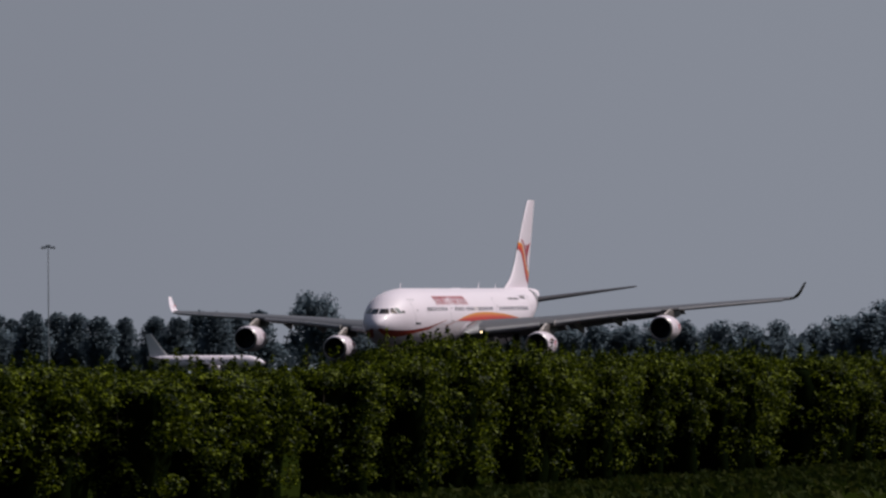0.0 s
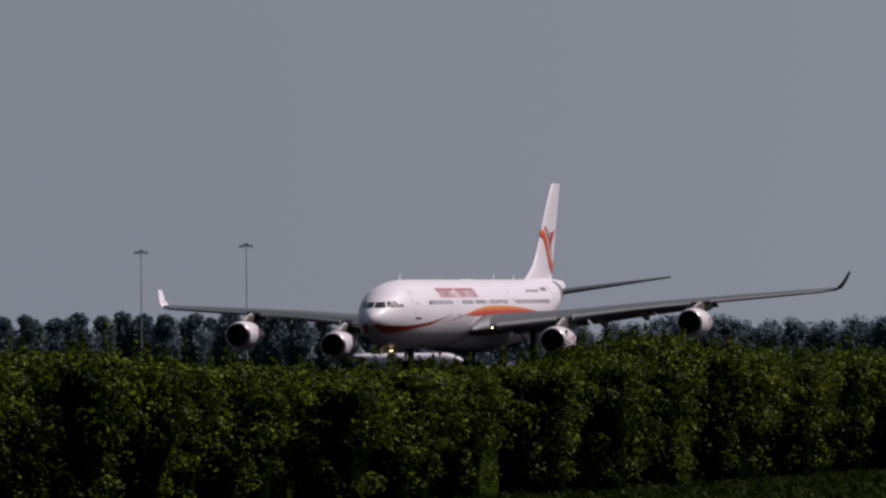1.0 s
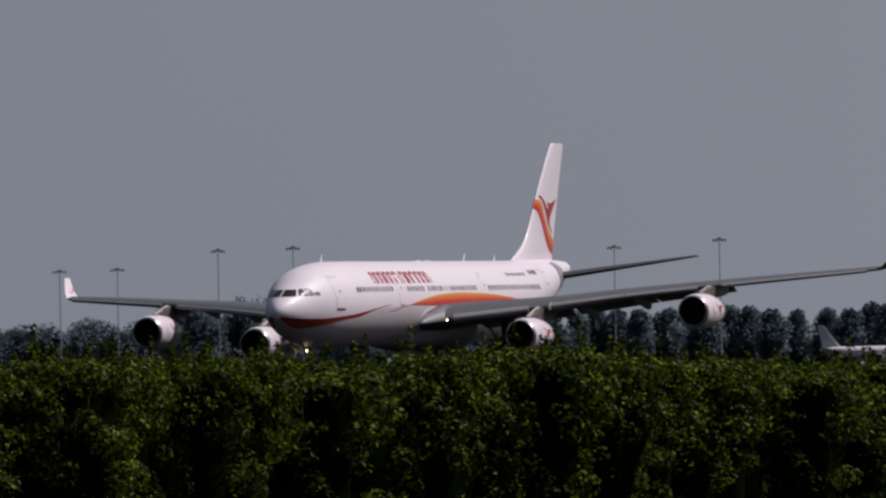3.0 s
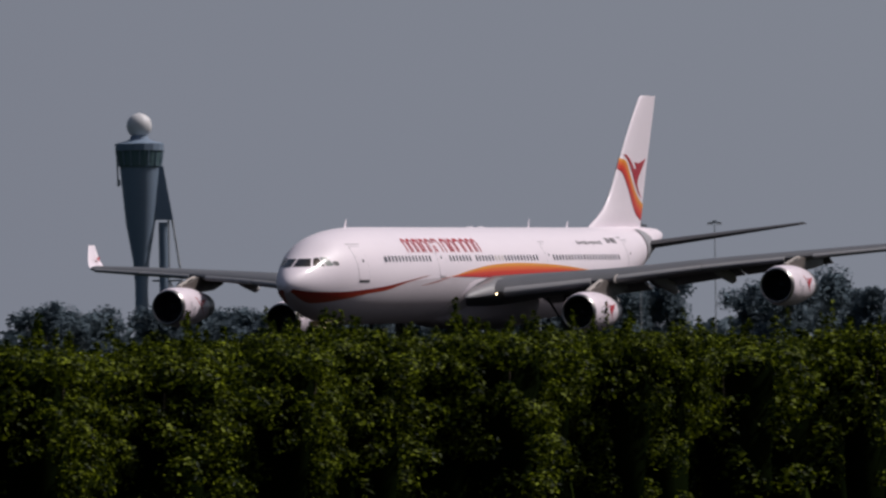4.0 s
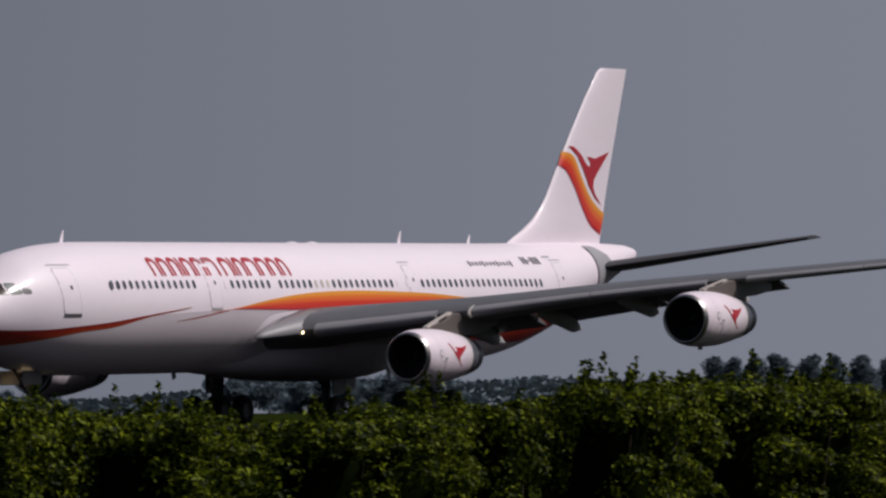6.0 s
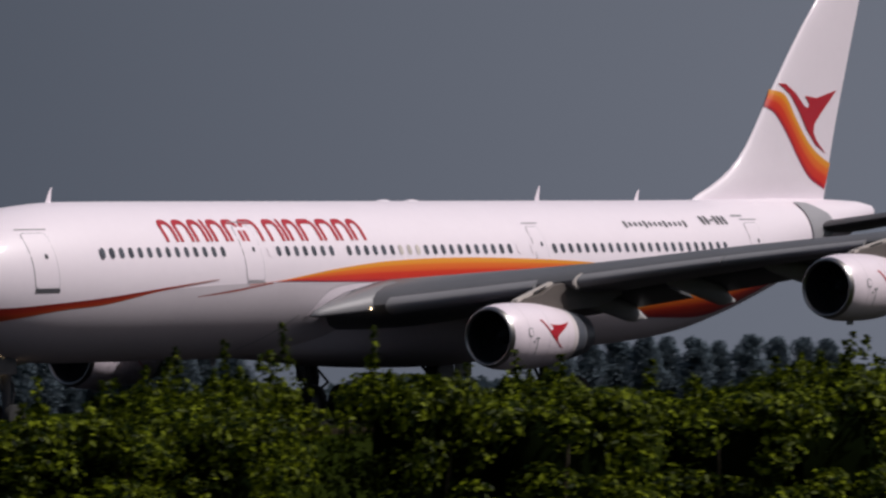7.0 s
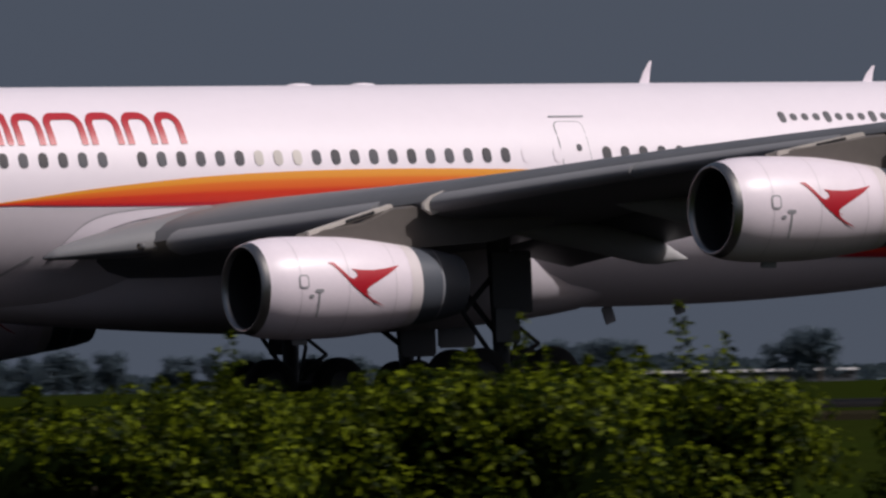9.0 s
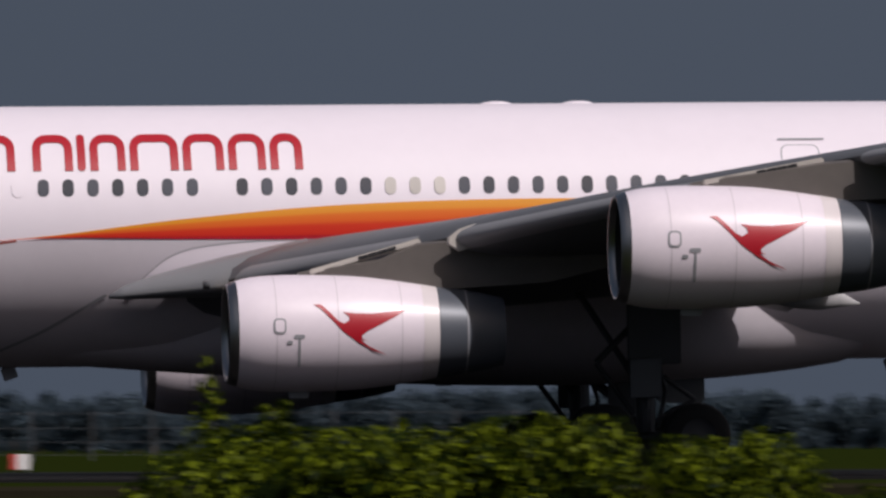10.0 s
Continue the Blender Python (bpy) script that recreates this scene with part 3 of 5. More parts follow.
def build_gear(plane, name, x, y, z_top, axles, track, radius, width):
    bm = bmesh.new()
    bar_bm(bm, (x, y, radius + 0.1), (x, y, z_top), radius * 0.27, radius * 0.42, 14)
    bar_bm(bm, (x, y, radius + 0.9), (x + 1.5, y * 0.8, z_top), 0.07)
    bar_bm(bm, (x - 0.25, y, radius + 0.2), (x - 0.45, y, radius + 1.0), 0.05)
    bar_bm(bm, (x - 0.45, y, radius + 1.0), (x - 0.2, y, radius + 1.7), 0.05)
    if len(axles) > 1:
        bar_bm(bm, (axles[0], y, radius), (axles[-1], y, radius), 0.14)
    for ax in axles:
        bar_bm(bm, (ax, y - track, radius), (ax, y + track, radius), 0.09)
    leg = part(name, bm, M["gear"], plane, "grey steel undercarriage leg with hydraulic links")
    for ax in axles:
        for s in (-1, 1):
            c = (ax, y + s * track, radius)
            prof = [(-0.5, 0.52), (-0.5, 0.80), (-0.40, 0.94), (-0.2, 1.0), (0.2, 1.0), (0.40, 0.94), (0.5, 0.80), (0.5, 0.52)]
            rings = [[(c[0] + r * radius * math.cos(a), c[1] + w * width, c[2] + r * radius * math.sin(a)) for a in (2 * math.pi * k / 28 for k in range(28))] for w, r in prof]
            part("tyre", loft_mesh("tyre", rings + [rings[0]], M["tyre"], cap=False), M["tyre"], leg)
            rings = [[(c[0] + r * radius * math.cos(a), c[1] + w * width, c[2] + r * radius * math.sin(a)) for a in (2 * math.pi * k / 18 for k in range(18))]
                     for w, r in ((-0.42, 0.1), (-0.36, 0.3), (-0.44, 0.53), (0.44, 0.53), (0.36, 0.3), (0.42, 0.1))]
            part("rim", loft_mesh("rim", rings, M["gear"]), M["gear"], leg)
    return leg


def airliner_parts(plane):
    """All meshes under the airliner built so far."""
    return [ob for ob in bpy.data.objects if ob.parent and (ob.parent == plane or ob.parent.parent == plane)]


def build_airliner():
    plane = thing("airliner", "white four-engined airliner with an orange stripe rolling down the runway", "airplane")
    # hull
    n, xs = 48, []
    for i in range(34):
        xs.append(NOSE - 9.8 * (i / 33) ** 2)
    xs += [9.2 - 29.0 * i / 20 for i in range(1, 21)] + [-19.8 - 23.5 * i / 26 for i in range(1, 27)]
    rings = []
    for x in xs:
        zc, rz, ry = hull(x)
        rings.append([(x, ry * math.cos(a), zc + rz * math.sin(a)) for a in (2 * math.pi * k / n for k in range(n))])
    body = part("fuselage", loft_mesh("fuselage", rings, M["white"], angle=60), M["white"], plane, "white painted fuselage")
    # light grey underside of the forward hull, up to the ribbon line
    EDGE = [(-18.8, 4.46), (-18.2, 4.14), (-17.2, 3.81), (-16.4, 3.82), (-14.9, 3.98), (-12.5, 4.28), (-10.2, 4.46), (-7.3, 4.84), (-4.0, 5.02), (-0.5, 5.08), (4.0, 5.06), (9.0, 5.06)]
    verts, faces, nn = [], [], 24
    for i in range(91):
        sx = -18.75 + 27.75 * i / 90
        ze = spline(EDGE, sx)[0]
        zc, rz, ry = hull(-sx)
        q1 = math.asin(max(-1.0, min(1.0, (ze - zc) / rz)))
        for j in range(2 * nn + 1):
            q = q1 + (-math.pi - 2 * q1) * j / (2 * nn)
            verts.append((-sx, (ry + 0.018) * math.cos(q), zc + (rz + 0.018) * math.sin(q)))
    m = 2 * nn + 1
    for i in range(90):
        for j in range(m - 1):
            faces.append((i * m + j, i * m + j + 1, (i + 1) * m + j + 1, (i + 1) * m + j))
    part("belly_panel", fixed_normals(mesh_of("belly_panel", verts, faces, M["belly"])), M["belly"], body, "light grey underside")
    # belly fairing
    rings = []
    for i in range(25):
        u = i / 24
        x = 1.2 - 19.6 * u
        k = math.sin(math.pi * u ** 1.5) ** 0.6 if 0 < u < 1 else 0.0
        w = min(max((-1.8 - x) / 4.5, 0.0), 1.0)
        w *= min(max((x + 18.0) / 5.0, 0.0), 1.0)
        k2 = k * w * w * (3 - 2 * w)
        rings.append([(x, (1.6 + 1.62 * k2) * math.copysign(abs(math.cos(a)) ** 0.75, math.cos(a)), 3.55 + (0.9 + 0.72 * k) * math.copysign(abs(math.sin(a)) ** 0.8, math.sin(a))) for a in (2 * math.pi * j / 32 for j in range(32))])
    part("belly_fairing", loft_mesh("belly_fairing", rings, M["belly"], angle=60), M["belly"], plane, "grey wing root fairing below the cabin")
    # pointed fairing ahead of each wing root
    for side in (1, -1):
        rings = []
        for i in range(14):
            u = i / 13
            x, y, z = -1.35 - 4.2 * u, 3.0 + 0.75 * u, 3.86 + 0.36 * u
            ry, up, low = 0.05 + 0.95 * u ** 0.7, 0.04 + 0.80 * u ** 0.6, 0.04 + 0.30 * u ** 0.8
            rings.append([(x, side * (y - 0.30 * u + ry * math.cos(a)), z + (up if math.sin(a) > 0 else low) * math.sin(a)) for a in (2 * math.pi * k / 20 for k in range(20))])
        part("wing_root_fairing", loft_mesh("wing_root_fairing", rings, M["slat"], angle=60), M["slat"], plane, "pale grey wing root fairing")
    for side in (1, -1):
        build_wing(plane, side)
        build_engine(plane, side, 9.37, -3.25, 2.88)
        build_engine(plane, side, 19.42, -9.96 if side > 0 else -9.85, 4.22 if side > 0 else 4.06)
    # the starboard wing bends less under its load and hangs lower
    hung = [ob for ob in airliner_parts(plane) if ob.data and ob.name.split(".")[0] != "fuselage"]
    for ob in hung:
        home = ob.matrix_basis.translation
        if home.length > 0.01:
            if home.y < -5.0:
                ob.matrix_basis = Matrix.Translation((0.15, -0.014 * (-home.y - 2.8), -0.0235 * (-home.y - 2.8))) @ ob.matrix_basis
            continue
        mean = sum(v.co.y for v in ob.data.vertices) / max(len(ob.data.vertices), 1)
        if mean > -3.4:
            continue
        for v in ob.data.vertices:
            if v.co.y < -2.8:
                d = -v.co.y - 2.8
                v.co.z -= 0.0235 * d
                v.co.x += 0.15 * min(d / 3.0, 1.0)
                v.co.y -= 0.014 * d
    # fin
    FIN = [(8.0, -30.4, -40.05), (8.3, -31.0, -40.15), (8.7, -32.1, -40.3), (9.3, -33.35, -40.5), (10.2, -34.55, -40.8), (11.5, -35.7, -41.3), (13.9, -37.85, -42.3), (16.3, -40.25, -43.32), (16.48, -40.65, -43.36)]

    def fin_half(x, z):
        le, te = spline(FIN, z)
        s = min(max((le - x) / (le - te), 0.0), 1.0)
        th = 0.10
        return (le - te) * 5 * th * (0.2969 * math.sqrt(s) - 0.126 * s - 0.3516 * s * s + 0.2843 * s ** 3 - 0.1036 * s ** 4) * (0.75 if z > 9 else 0.75 - 0.25 * (9 - z))
    rings = []
    for z in [8.0, 8.15, 8.3, 8.5, 8.7, 9.0, 9.3, 9.7, 10.2, 10.8, 11.5, 12.7, 13.9, 15.1, 16.3, 16.48]:
        le, te = spline(FIN, z)
        ss = [(1 - math.cos(math.pi * k / 14)) / 2 for k in range(15)]
        xs_ = [le - s * (le - te) for s in ss]
        rings.append([(x, fin_half(x, z), z) for x in reversed(xs_)] + [(x, -fin_half(x, z), z) for x in xs_[1:-1]])
    fin = part("fin", loft_mesh("fin", rings, M["white"], angle=60), M["white"], plane, "white tail fin with an orange ribbon and red bird")
    for side in (1, -1):
        def fin_skin(x, z, lift=0.02, side=side):
            return (x, side * (fin_half(x, z) + lift), z)
        up = [(0.0, -36.42, 12.48), (0.2, -37.25, 12.25), (0.4, -37.95, 11.35), (0.6, -38.75, 10.5), (0.8, -39.6, 9.95), (1.0, -40.62, 9.55)]
        lo = [(0.0, -35.95, 11.78), (0.2, -36.5, 11.5), (0.4, -37.25, 10.7), (0.6, -38.05, 9.75), (0.8, -38.9, 9.0), (1.0, -40.15, 8.52)]
        ribbon("fin_ribbon", up, lo, M["stripe"], fin, lambda s, p: fin_skin(p[0], p[1]), 40, 4, "orange and red painted ribbon")
        bird = ((-36.91, 12.72), (-37.35, 12.70), (-38.01, 12.33), (-38.59, 11.85), (-38.90, 11.74), (-39.03, 11.92), (-38.68, 12.24), (-39.56, 12.15), (-40.45, 12.33), (-41.24, 12.49), (-40.45, 11.92), (-39.87, 11.51), (-39.39, 11.12), (-39.30, 10.77), (-39.56, 10.43), (-40.31, 9.93), (-39.47, 10.29), (-38.77, 10.89), (-38.24, 11.58), (-37.62, 12.28))
        patch("emblem", bird, M["red"], fin, lambda x, z: fin_skin(x, z, 0.026), 4, "dark red bird emblem")
    # tailplane
    for side in (1, -1):
        rings = []
        for i in range(9):
            u = i / 8
            y = 0.7 + 9.1 * u
            le, te, z = -36.9 - 5.6 * u, -42.0 - 2.1 * u, 6.95 + 1.2 * u
            c = le - te
            rings.append([(le - s * c, side * y, z + (h - 0.02) * c) for s, h in foil(10, 0.09)])
        part("tailplane", loft_mesh("tailplane", rings, M["tail_grey"]), M["tail_grey"], plane, "tailplane in a grey darkened for its shaded underside")
        patch("tailplane_seal", [(-36.5, 7.95), (-36.55, 6.0), (-37.4, 6.1), (-38.9, 6.95), (-38.4, 7.5), (-37.4, 7.9)], M["seam"], plane, lambda x, z, s=side: on_hull(x, z, 0.06, s), 7, "bare grey scuff plate")
    # tail cone exhaust
    bm = bmesh.new()
    bar_bm(bm, (-43.28, 0, 7.6), (-43.36, 0, 7.6), 0.24, 0.22, 16)
    part("tail_exhaust", bm, M["dark"], plane)
    # cabin windows
    wv = rounded(0, 0, 0.24, 0.37, 0.11)
    flat = []
    for u, v in wv:
        p = on_hull(0.0, 6.21 + v, 0.012)
        flat.append((u, p[1], p[2]))
    mids = [(0.0, on_hull(0.0, 6.21, 0.014)[1], 6.21)]
    faces = [(k, (k + 1) % len(flat), len(flat)) for k in range(len(flat))]
    pane = mesh_of("cabin_window", flat + mids, faces, M["glass"])
    blind = mesh_of("cabin_window_blind", flat + mids, faces, M["shade"])
    rows = [(10.23, 14, ()), (0.0, 7, ()), (-4.27, 20, (6, 7, 8)), (-17.32, 23, ())]
    for x0, count, shut in rows:
        for k in range(count):
            x = x0 - 0.533 * k
            for side in (1, -1):
                ob = part("cabin_window", blind if k in shut else pane, None, body)
                kk = hull_y(x, 6.21) / hull_y(0, 6.21)
                ob.matrix_basis = Matrix.Translation((x, 0, 0)) @ Matrix.Diagonal((1, side * (kk if x < -20 else 1), 1, 1))
    # blanked window beside each door
    for x in (0.55, -15.0, -14.9 - 1.0):
        patch("blank_window", rounded(x, 6.21, 0.26, 0.40, 0.12), M["white"], body, lambda a, b: on_hull(a, b, 0.012), 1)
    # edge of the wing fairing and the fillet above it
    for side in (1, -1):
        ribbon("fairing_edge", [(0.0, 0.95, 2.80), (0.5, 0.0, 3.22), (1.0, -1.3, 3.95)], [(0.0, 0.88, 2.77), (0.5, -0.07, 3.19), (1.0, -1.36, 3.92)], M["seam"], body, lambda s, p, d=side: on_hull(p[0], p[1], 0.030, d), 20, 1, "dark edge of the wing fairing")
    rim = [(0.0, -1.74, 3.91), (0.3, -2.70, 4.72), (0.6, -3.90, 4.98), (1.0, -6.00, 5.06)]
    low = [(0.0, -1.80, 3.86), (0.3, -2.75, 4.34), (0.6, -3.95, 4.74), (1.0, -6.05, 4.98)]
    for side in (1, -1):
        ribbon("fairing_fillet", rim, low, M["white"], body, lambda s, p, d=side: on_hull(p[0], p[1], 0.036, d), 30, 3, "white fillet above the wing root fairing")
        ribbon("fillet_edge", [(a, b, c + 0.022) for a, b, c in rim], [(a, b, c - 0.004) for a, b, c in rim], M["seam"], body, lambda s, p, d=side: on_hull(p[0], p[1], 0.040, d), 30, 1)
    # doors: thin raised outlines with a small porthole and sill
    for x, w, z0, z1 in ((13.15, 1.15, 4.99, 6.95), (1.6, 1.1, 5.16, 7.15), (-16.43, 0.85, 5.25, 7.05), (-31.6, 1.05, 5.3, 7.15)):
        for side in (1, -1):
            door = patch("door", rounded(x, (z0 + z1) / 2, w, z1 - z0, 0.16), M["seam"], body, lambda a, b, s=side: on_hull(a, b, 0.006, s), 3, "white cabin door with thin grey outline")
            patch("door_skin", rounded(x, (z0 + z1) / 2, w - 0.05, z1 - z0 - 0.05, 0.14), M["white"], door, lambda a, b, s=side: on_hull(a, b, 0.014, s), 3)
            patch("porthole", rounded(x - 0.12, z0 + 1.12, 0.15, 0.18, 0.07), M["glass"], door, lambda a, b, s=side: on_hull(a, b, 0.02, s), 1)
            patch("sill", rounded(x, z0 - 0.05, w * 0.98, 0.05 if x < 10 else 0.13, 0.02), M["seam"] if x < 10 else M["ink"], door, lambda a, b, s=side: on_hull(a, b, 0.02, s), 1, "dark door sill")
            patch("upper_rail", rounded(x - 0.05, z1 + 0.12, w * 1.2, 0.035, 0.015), M["seam"], door, lambda a, b, s=side: on_hull(a, b, 0.016, s), 1)
    # stripe, ribbons
    for side in (1, -1):
        neg = lambda rows: [(-a, b) for a, b in rows]
        def band(name, up, lo, mat, label):
            ribbon(name, neg(up), neg(lo), mat, body, lambda s, p, d=side: on_hull(-s, p[0], 0.024, d), 70, 10, label)
        band("stripe", ((2.0, 5.02), (0, 5.17), (-3.0, 5.52), (-6.5, 5.80), (-11, 5.90), (-17, 5.78), (-20.5, 5.60), (-24, 5.36)),
             ((2.0, 5.00), (0, 5.13), (-3.0, 5.09), (-6.5, 5.06), (-11, 5.08), (-17, 5.18), (-20.5, 5.25), (-24, 5.32)), M["stripe"], "orange to red painted cabin stripe")
        band("nose_ribbon", ((18.8, 4.58), (18.0, 4.44), (15.0, 4.37), (12.5, 4.50), (10.2, 4.66), (7.3, 4.93), (3.8, 5.24)),
             ((18.8, 4.45), (18.2, 4.12), (17.2, 3.78), (16.4, 3.77), (14.9, 3.93), (12.5, 4.24), (10.2, 4.42), (7.3, 4.84), (3.8, 5.22)), M["ribbon"], "dark red and orange painted nose ribbon")
        band("fine_ribbon", ((5.0, 4.64), (3.0, 4.84), (0.6, 5.10)), ((5.0, 4.62), (3.0, 4.78), (0.6, 5.06)), M["ribbon"], "thin orange painted line")
        band("tail_ribbon", ((-22.0, 3.75), (-25, 4.35), (-29, 4.85), (-33.5, 5.35)), ((-22.0, 3.70), (-25, 3.55), (-29, 3.65), (-33.5, 4.75)), M["stripe"], "orange and red painted ribbon under the tail")
    # title of the airline as plain red bars, web address and registration as dark bars
    def mark(name, cx, cz, w, h, lean, mat, lift=0.012):
        pts = [(u + lean * (v - cz), v) for u, v in rounded(cx, cz, w, h, min(w, h) * 0.42)]
        patch(name, pts, mat, body, lambda a, b: on_hull(a, b, lift), 1)
    def title(x0, widths, gap=0.10):
        """A row of plain rounded arches and bars in the title's red, each as wide as a character."""
        h, t = 0.80, 0.175
        x = x0
        for w in widths:
            c = x - w / 2
            x -= w + gap
            if w < 0.3:
                mark("title_bar", c, 6.98, t, h, 0, M["red"], 0.014)
                continue
            rr = min(0.30, w / 2 - 0.01)
            outer = [(w / 2 - rr + rr * math.cos(radians(q)), h / 2 - rr + rr * math.sin(radians(q))) for q in (0, 18, 36, 54, 72, 90)]
            inner = [(w / 2 - rr + (rr - t) * math.cos(radians(q)), h / 2 - rr + (rr - t) * math.sin(radians(q))) for q in (90, 60, 30, 0)]
            half = [(w / 2, -h / 2)] + outer
            back = inner + [(w / 2 - t, -h / 2)]
            pts = half + [(-u, v) for u, v in reversed(half)] + [(-u, v) for u, v in reversed(back)] + back
            patch("title_shape", [(c + u, 6.98 + v) for u, v in pts], M["red"], body, lambda a, b: on_hull(a, b, 0.014), 2)
    title(6.35, (0.74, 0.80, 0.74, 0.17, 0.80, 0.86, 1.06))
    title(0.20, (0.86, 0.17, 0.76, 1.04, 0.88, 0.80, 0.70))
    for k in range(13):
        mark("address_bar", -22.80 - k * 0.34, 7.10, 0.19, 0.18 if k % 4 else 0.28, 0, M["ink"])
    for k in range(6):
        mark("registration_bar", -28.28 - k * 0.32, 7.24, 0.22, 0.36 if k != 2 else 0.08, 0, M["ink"])
    mark("service_mark", -31.0, 7.42, 0.8, 0.07, 0, M["seam"])
    mark("flag", 15.55, 5.98, 0.42, 0.24, 0, M["ink"])
    # flight deck windows
    def front(y, z, side):
        lo, hi = 12.5, 18.95
        for _ in range(30):
            mid = (lo + hi) / 2
            zc, rz, ry = hull(mid)
            inside = (y / ry) ** 2 + ((z - zc) / rz) ** 2 < 1
            lo, hi = (mid, hi) if inside else (lo, mid)
        return (lo + 0.03, side * y, z + 0.012)
    for side in (1, -1):
        patch("windscreen_pane", [(0.05, 5.84), (0.05, 6.28), (0.70, 6.28), (0.88, 5.83)], M["deck_glass"], body, lambda a, b, s=side: front(a, b, s), 4, "dark windscreen pane")
        patch("side_pane", [(0.96, 5.88), (0.80, 6.29), (0.98, 6.33), (1.40, 5.84)], M["deck_glass"], body, lambda a, b, s=side: front(a, b, s), 4, "dark flight deck side pane")
        patch("rear_side_pane", [(1.04, 6.34), (1.30, 6.34), (1.66, 5.93), (1.64, 5.86), (1.46, 5.85)], M["pale_pane"], body, lambda a, b, s=side: front(a, b, s), 4, "pale grey-green flight deck side pane")
    # blade aerials and low domes along the back
    for x, h in ((9.8, 0.55), (-20.1, 0.62), (-26.8, 0.45)):
        rings = []
        for z, le, te, t in ((8.05, 0.20, -0.12, 0.05), (8.1 + h * 0.45, 0.04, -0.16, 0.03), (8.1 + h * 0.9, -0.14, -0.22, 0.012)):
            rings.append([(x + le, 0, z), (x + (le + te) / 2, t, z), (x + te, 0, z), (x + (le + te) / 2, -t, z)])
        part("aerial", loft_mesh("aerial", rings, M["white"]), M["white"], plane, "small white blade aerial")
    for x in (-10.1, -11.9):
        bm = bmesh.new()
        bmesh.ops.create_uvsphere(bm, u_segments=16, v_segments=8, radius=1, matrix=Matrix.Translation((x, 0, 8.08)) @ Matrix.Diagonal((0.36, 0.25, 0.075, 1)))
        part("dome_aerial", bm, M["white"], plane)
    for x, h in ((0.6, 0.30), (-18.8, 0.45), (-20.9, 0.25)):
        bm = bmesh.new()
        box_bm(bm, (x, 0, 2.48 - h / 2), (0.32, 0.05, h), 0.02, Matrix.Rotation(radians(18), 4, "Y"))
        part("belly_aerial", bm, M["seam"], plane)
    # undercarriage
    for y in (5.34, -5.34):
        leg = build_gear(plane, "main_gear", -12.55, y, 4.2, (-11.56, -13.54), 0.70, 0.71, 0.50)
        bm = bmesh.new()
        box_bm(bm, (-12.7, y + (0.32 if y > 0 else -0.32), 3.0), (1.15, 0.06, 1.5), 0.03)
        part("gear_door", bm, M["gear_door"], plane, "dark grey undercarriage door")
        bm = bmesh.new()
        box_bm(bm, (-12.5, y + (0.40 if y > 0 else -0.40), 1.95), (0.72, 0.06, 0.85), 0.03)
        part("leg_door", bm, M["leg_door"], leg, "grey panel on the undercarriage leg")
        bm = bmesh.new()
        bar_bm(bm, (-12.3, y, 1.2), (-11.5, y, 2.3), 0.06)
        bar_bm(bm, (-12.75, y, 1.05), (-13.6, y, 1.5), 0.05)
        bar_bm(bm, (-13.6, y, 1.5), (-12.8, y, 2.1), 0.05)
        bar_bm(bm, (-11.5, y, 2.3), (-12.4, y, 3.2), 0.07)
        bar_bm(bm, (-12.55, y + 0.25, 1.3), (-12.55, y + 0.3, 3.6), 0.05)
        part("brace", bm, M["gear"], leg, "dark steel folding brace and hydraulic lines")
    build_gear(plane, "centre_gear", -12.9, 0.0, 2.6, (-12.9,), 0.48, 0.62, 0.42)
    for x, w, h, mat, label in ((-12.9, 1.0, 1.05, "gear_door", "dark undercarriage door"), (-14.0, 1.05, 0.85, "leg_door", "grey undercarriage door")):
        bm = bmesh.new()
        box_bm(bm, (x, 0.62, 2.36 - h / 2), (w, 0.06, h), 0.05)
        part("gear_door", bm, M[mat], plane, label)
    leg = build_gear(plane, "nose_gear", 12.55, 0.0, 2.9, (12.55,), 0.36, 0.53, 0.36)
    for y in (-0.55, 0.55):
        bm = bmesh.new()
        box_bm(bm, (13.4, y, 2.40), (1.6, 0.05, 0.6), 0.02)
        part("gear_door", bm, M["gear_door"], plane, "dark nose gear door")
    for y in (-0.12, 0.16):
        bm = bmesh.new()
        bmesh.ops.create_uvsphere(bm, u_segments=12, v_segments=8, radius=0.075, matrix=Matrix.Translation((12.85, y, 2.30 + 0.3 * y)))
        part("taxi_light", bm, M["lamp"], leg, "lit warm nose light")
    return plane


airliner = build_airliner()


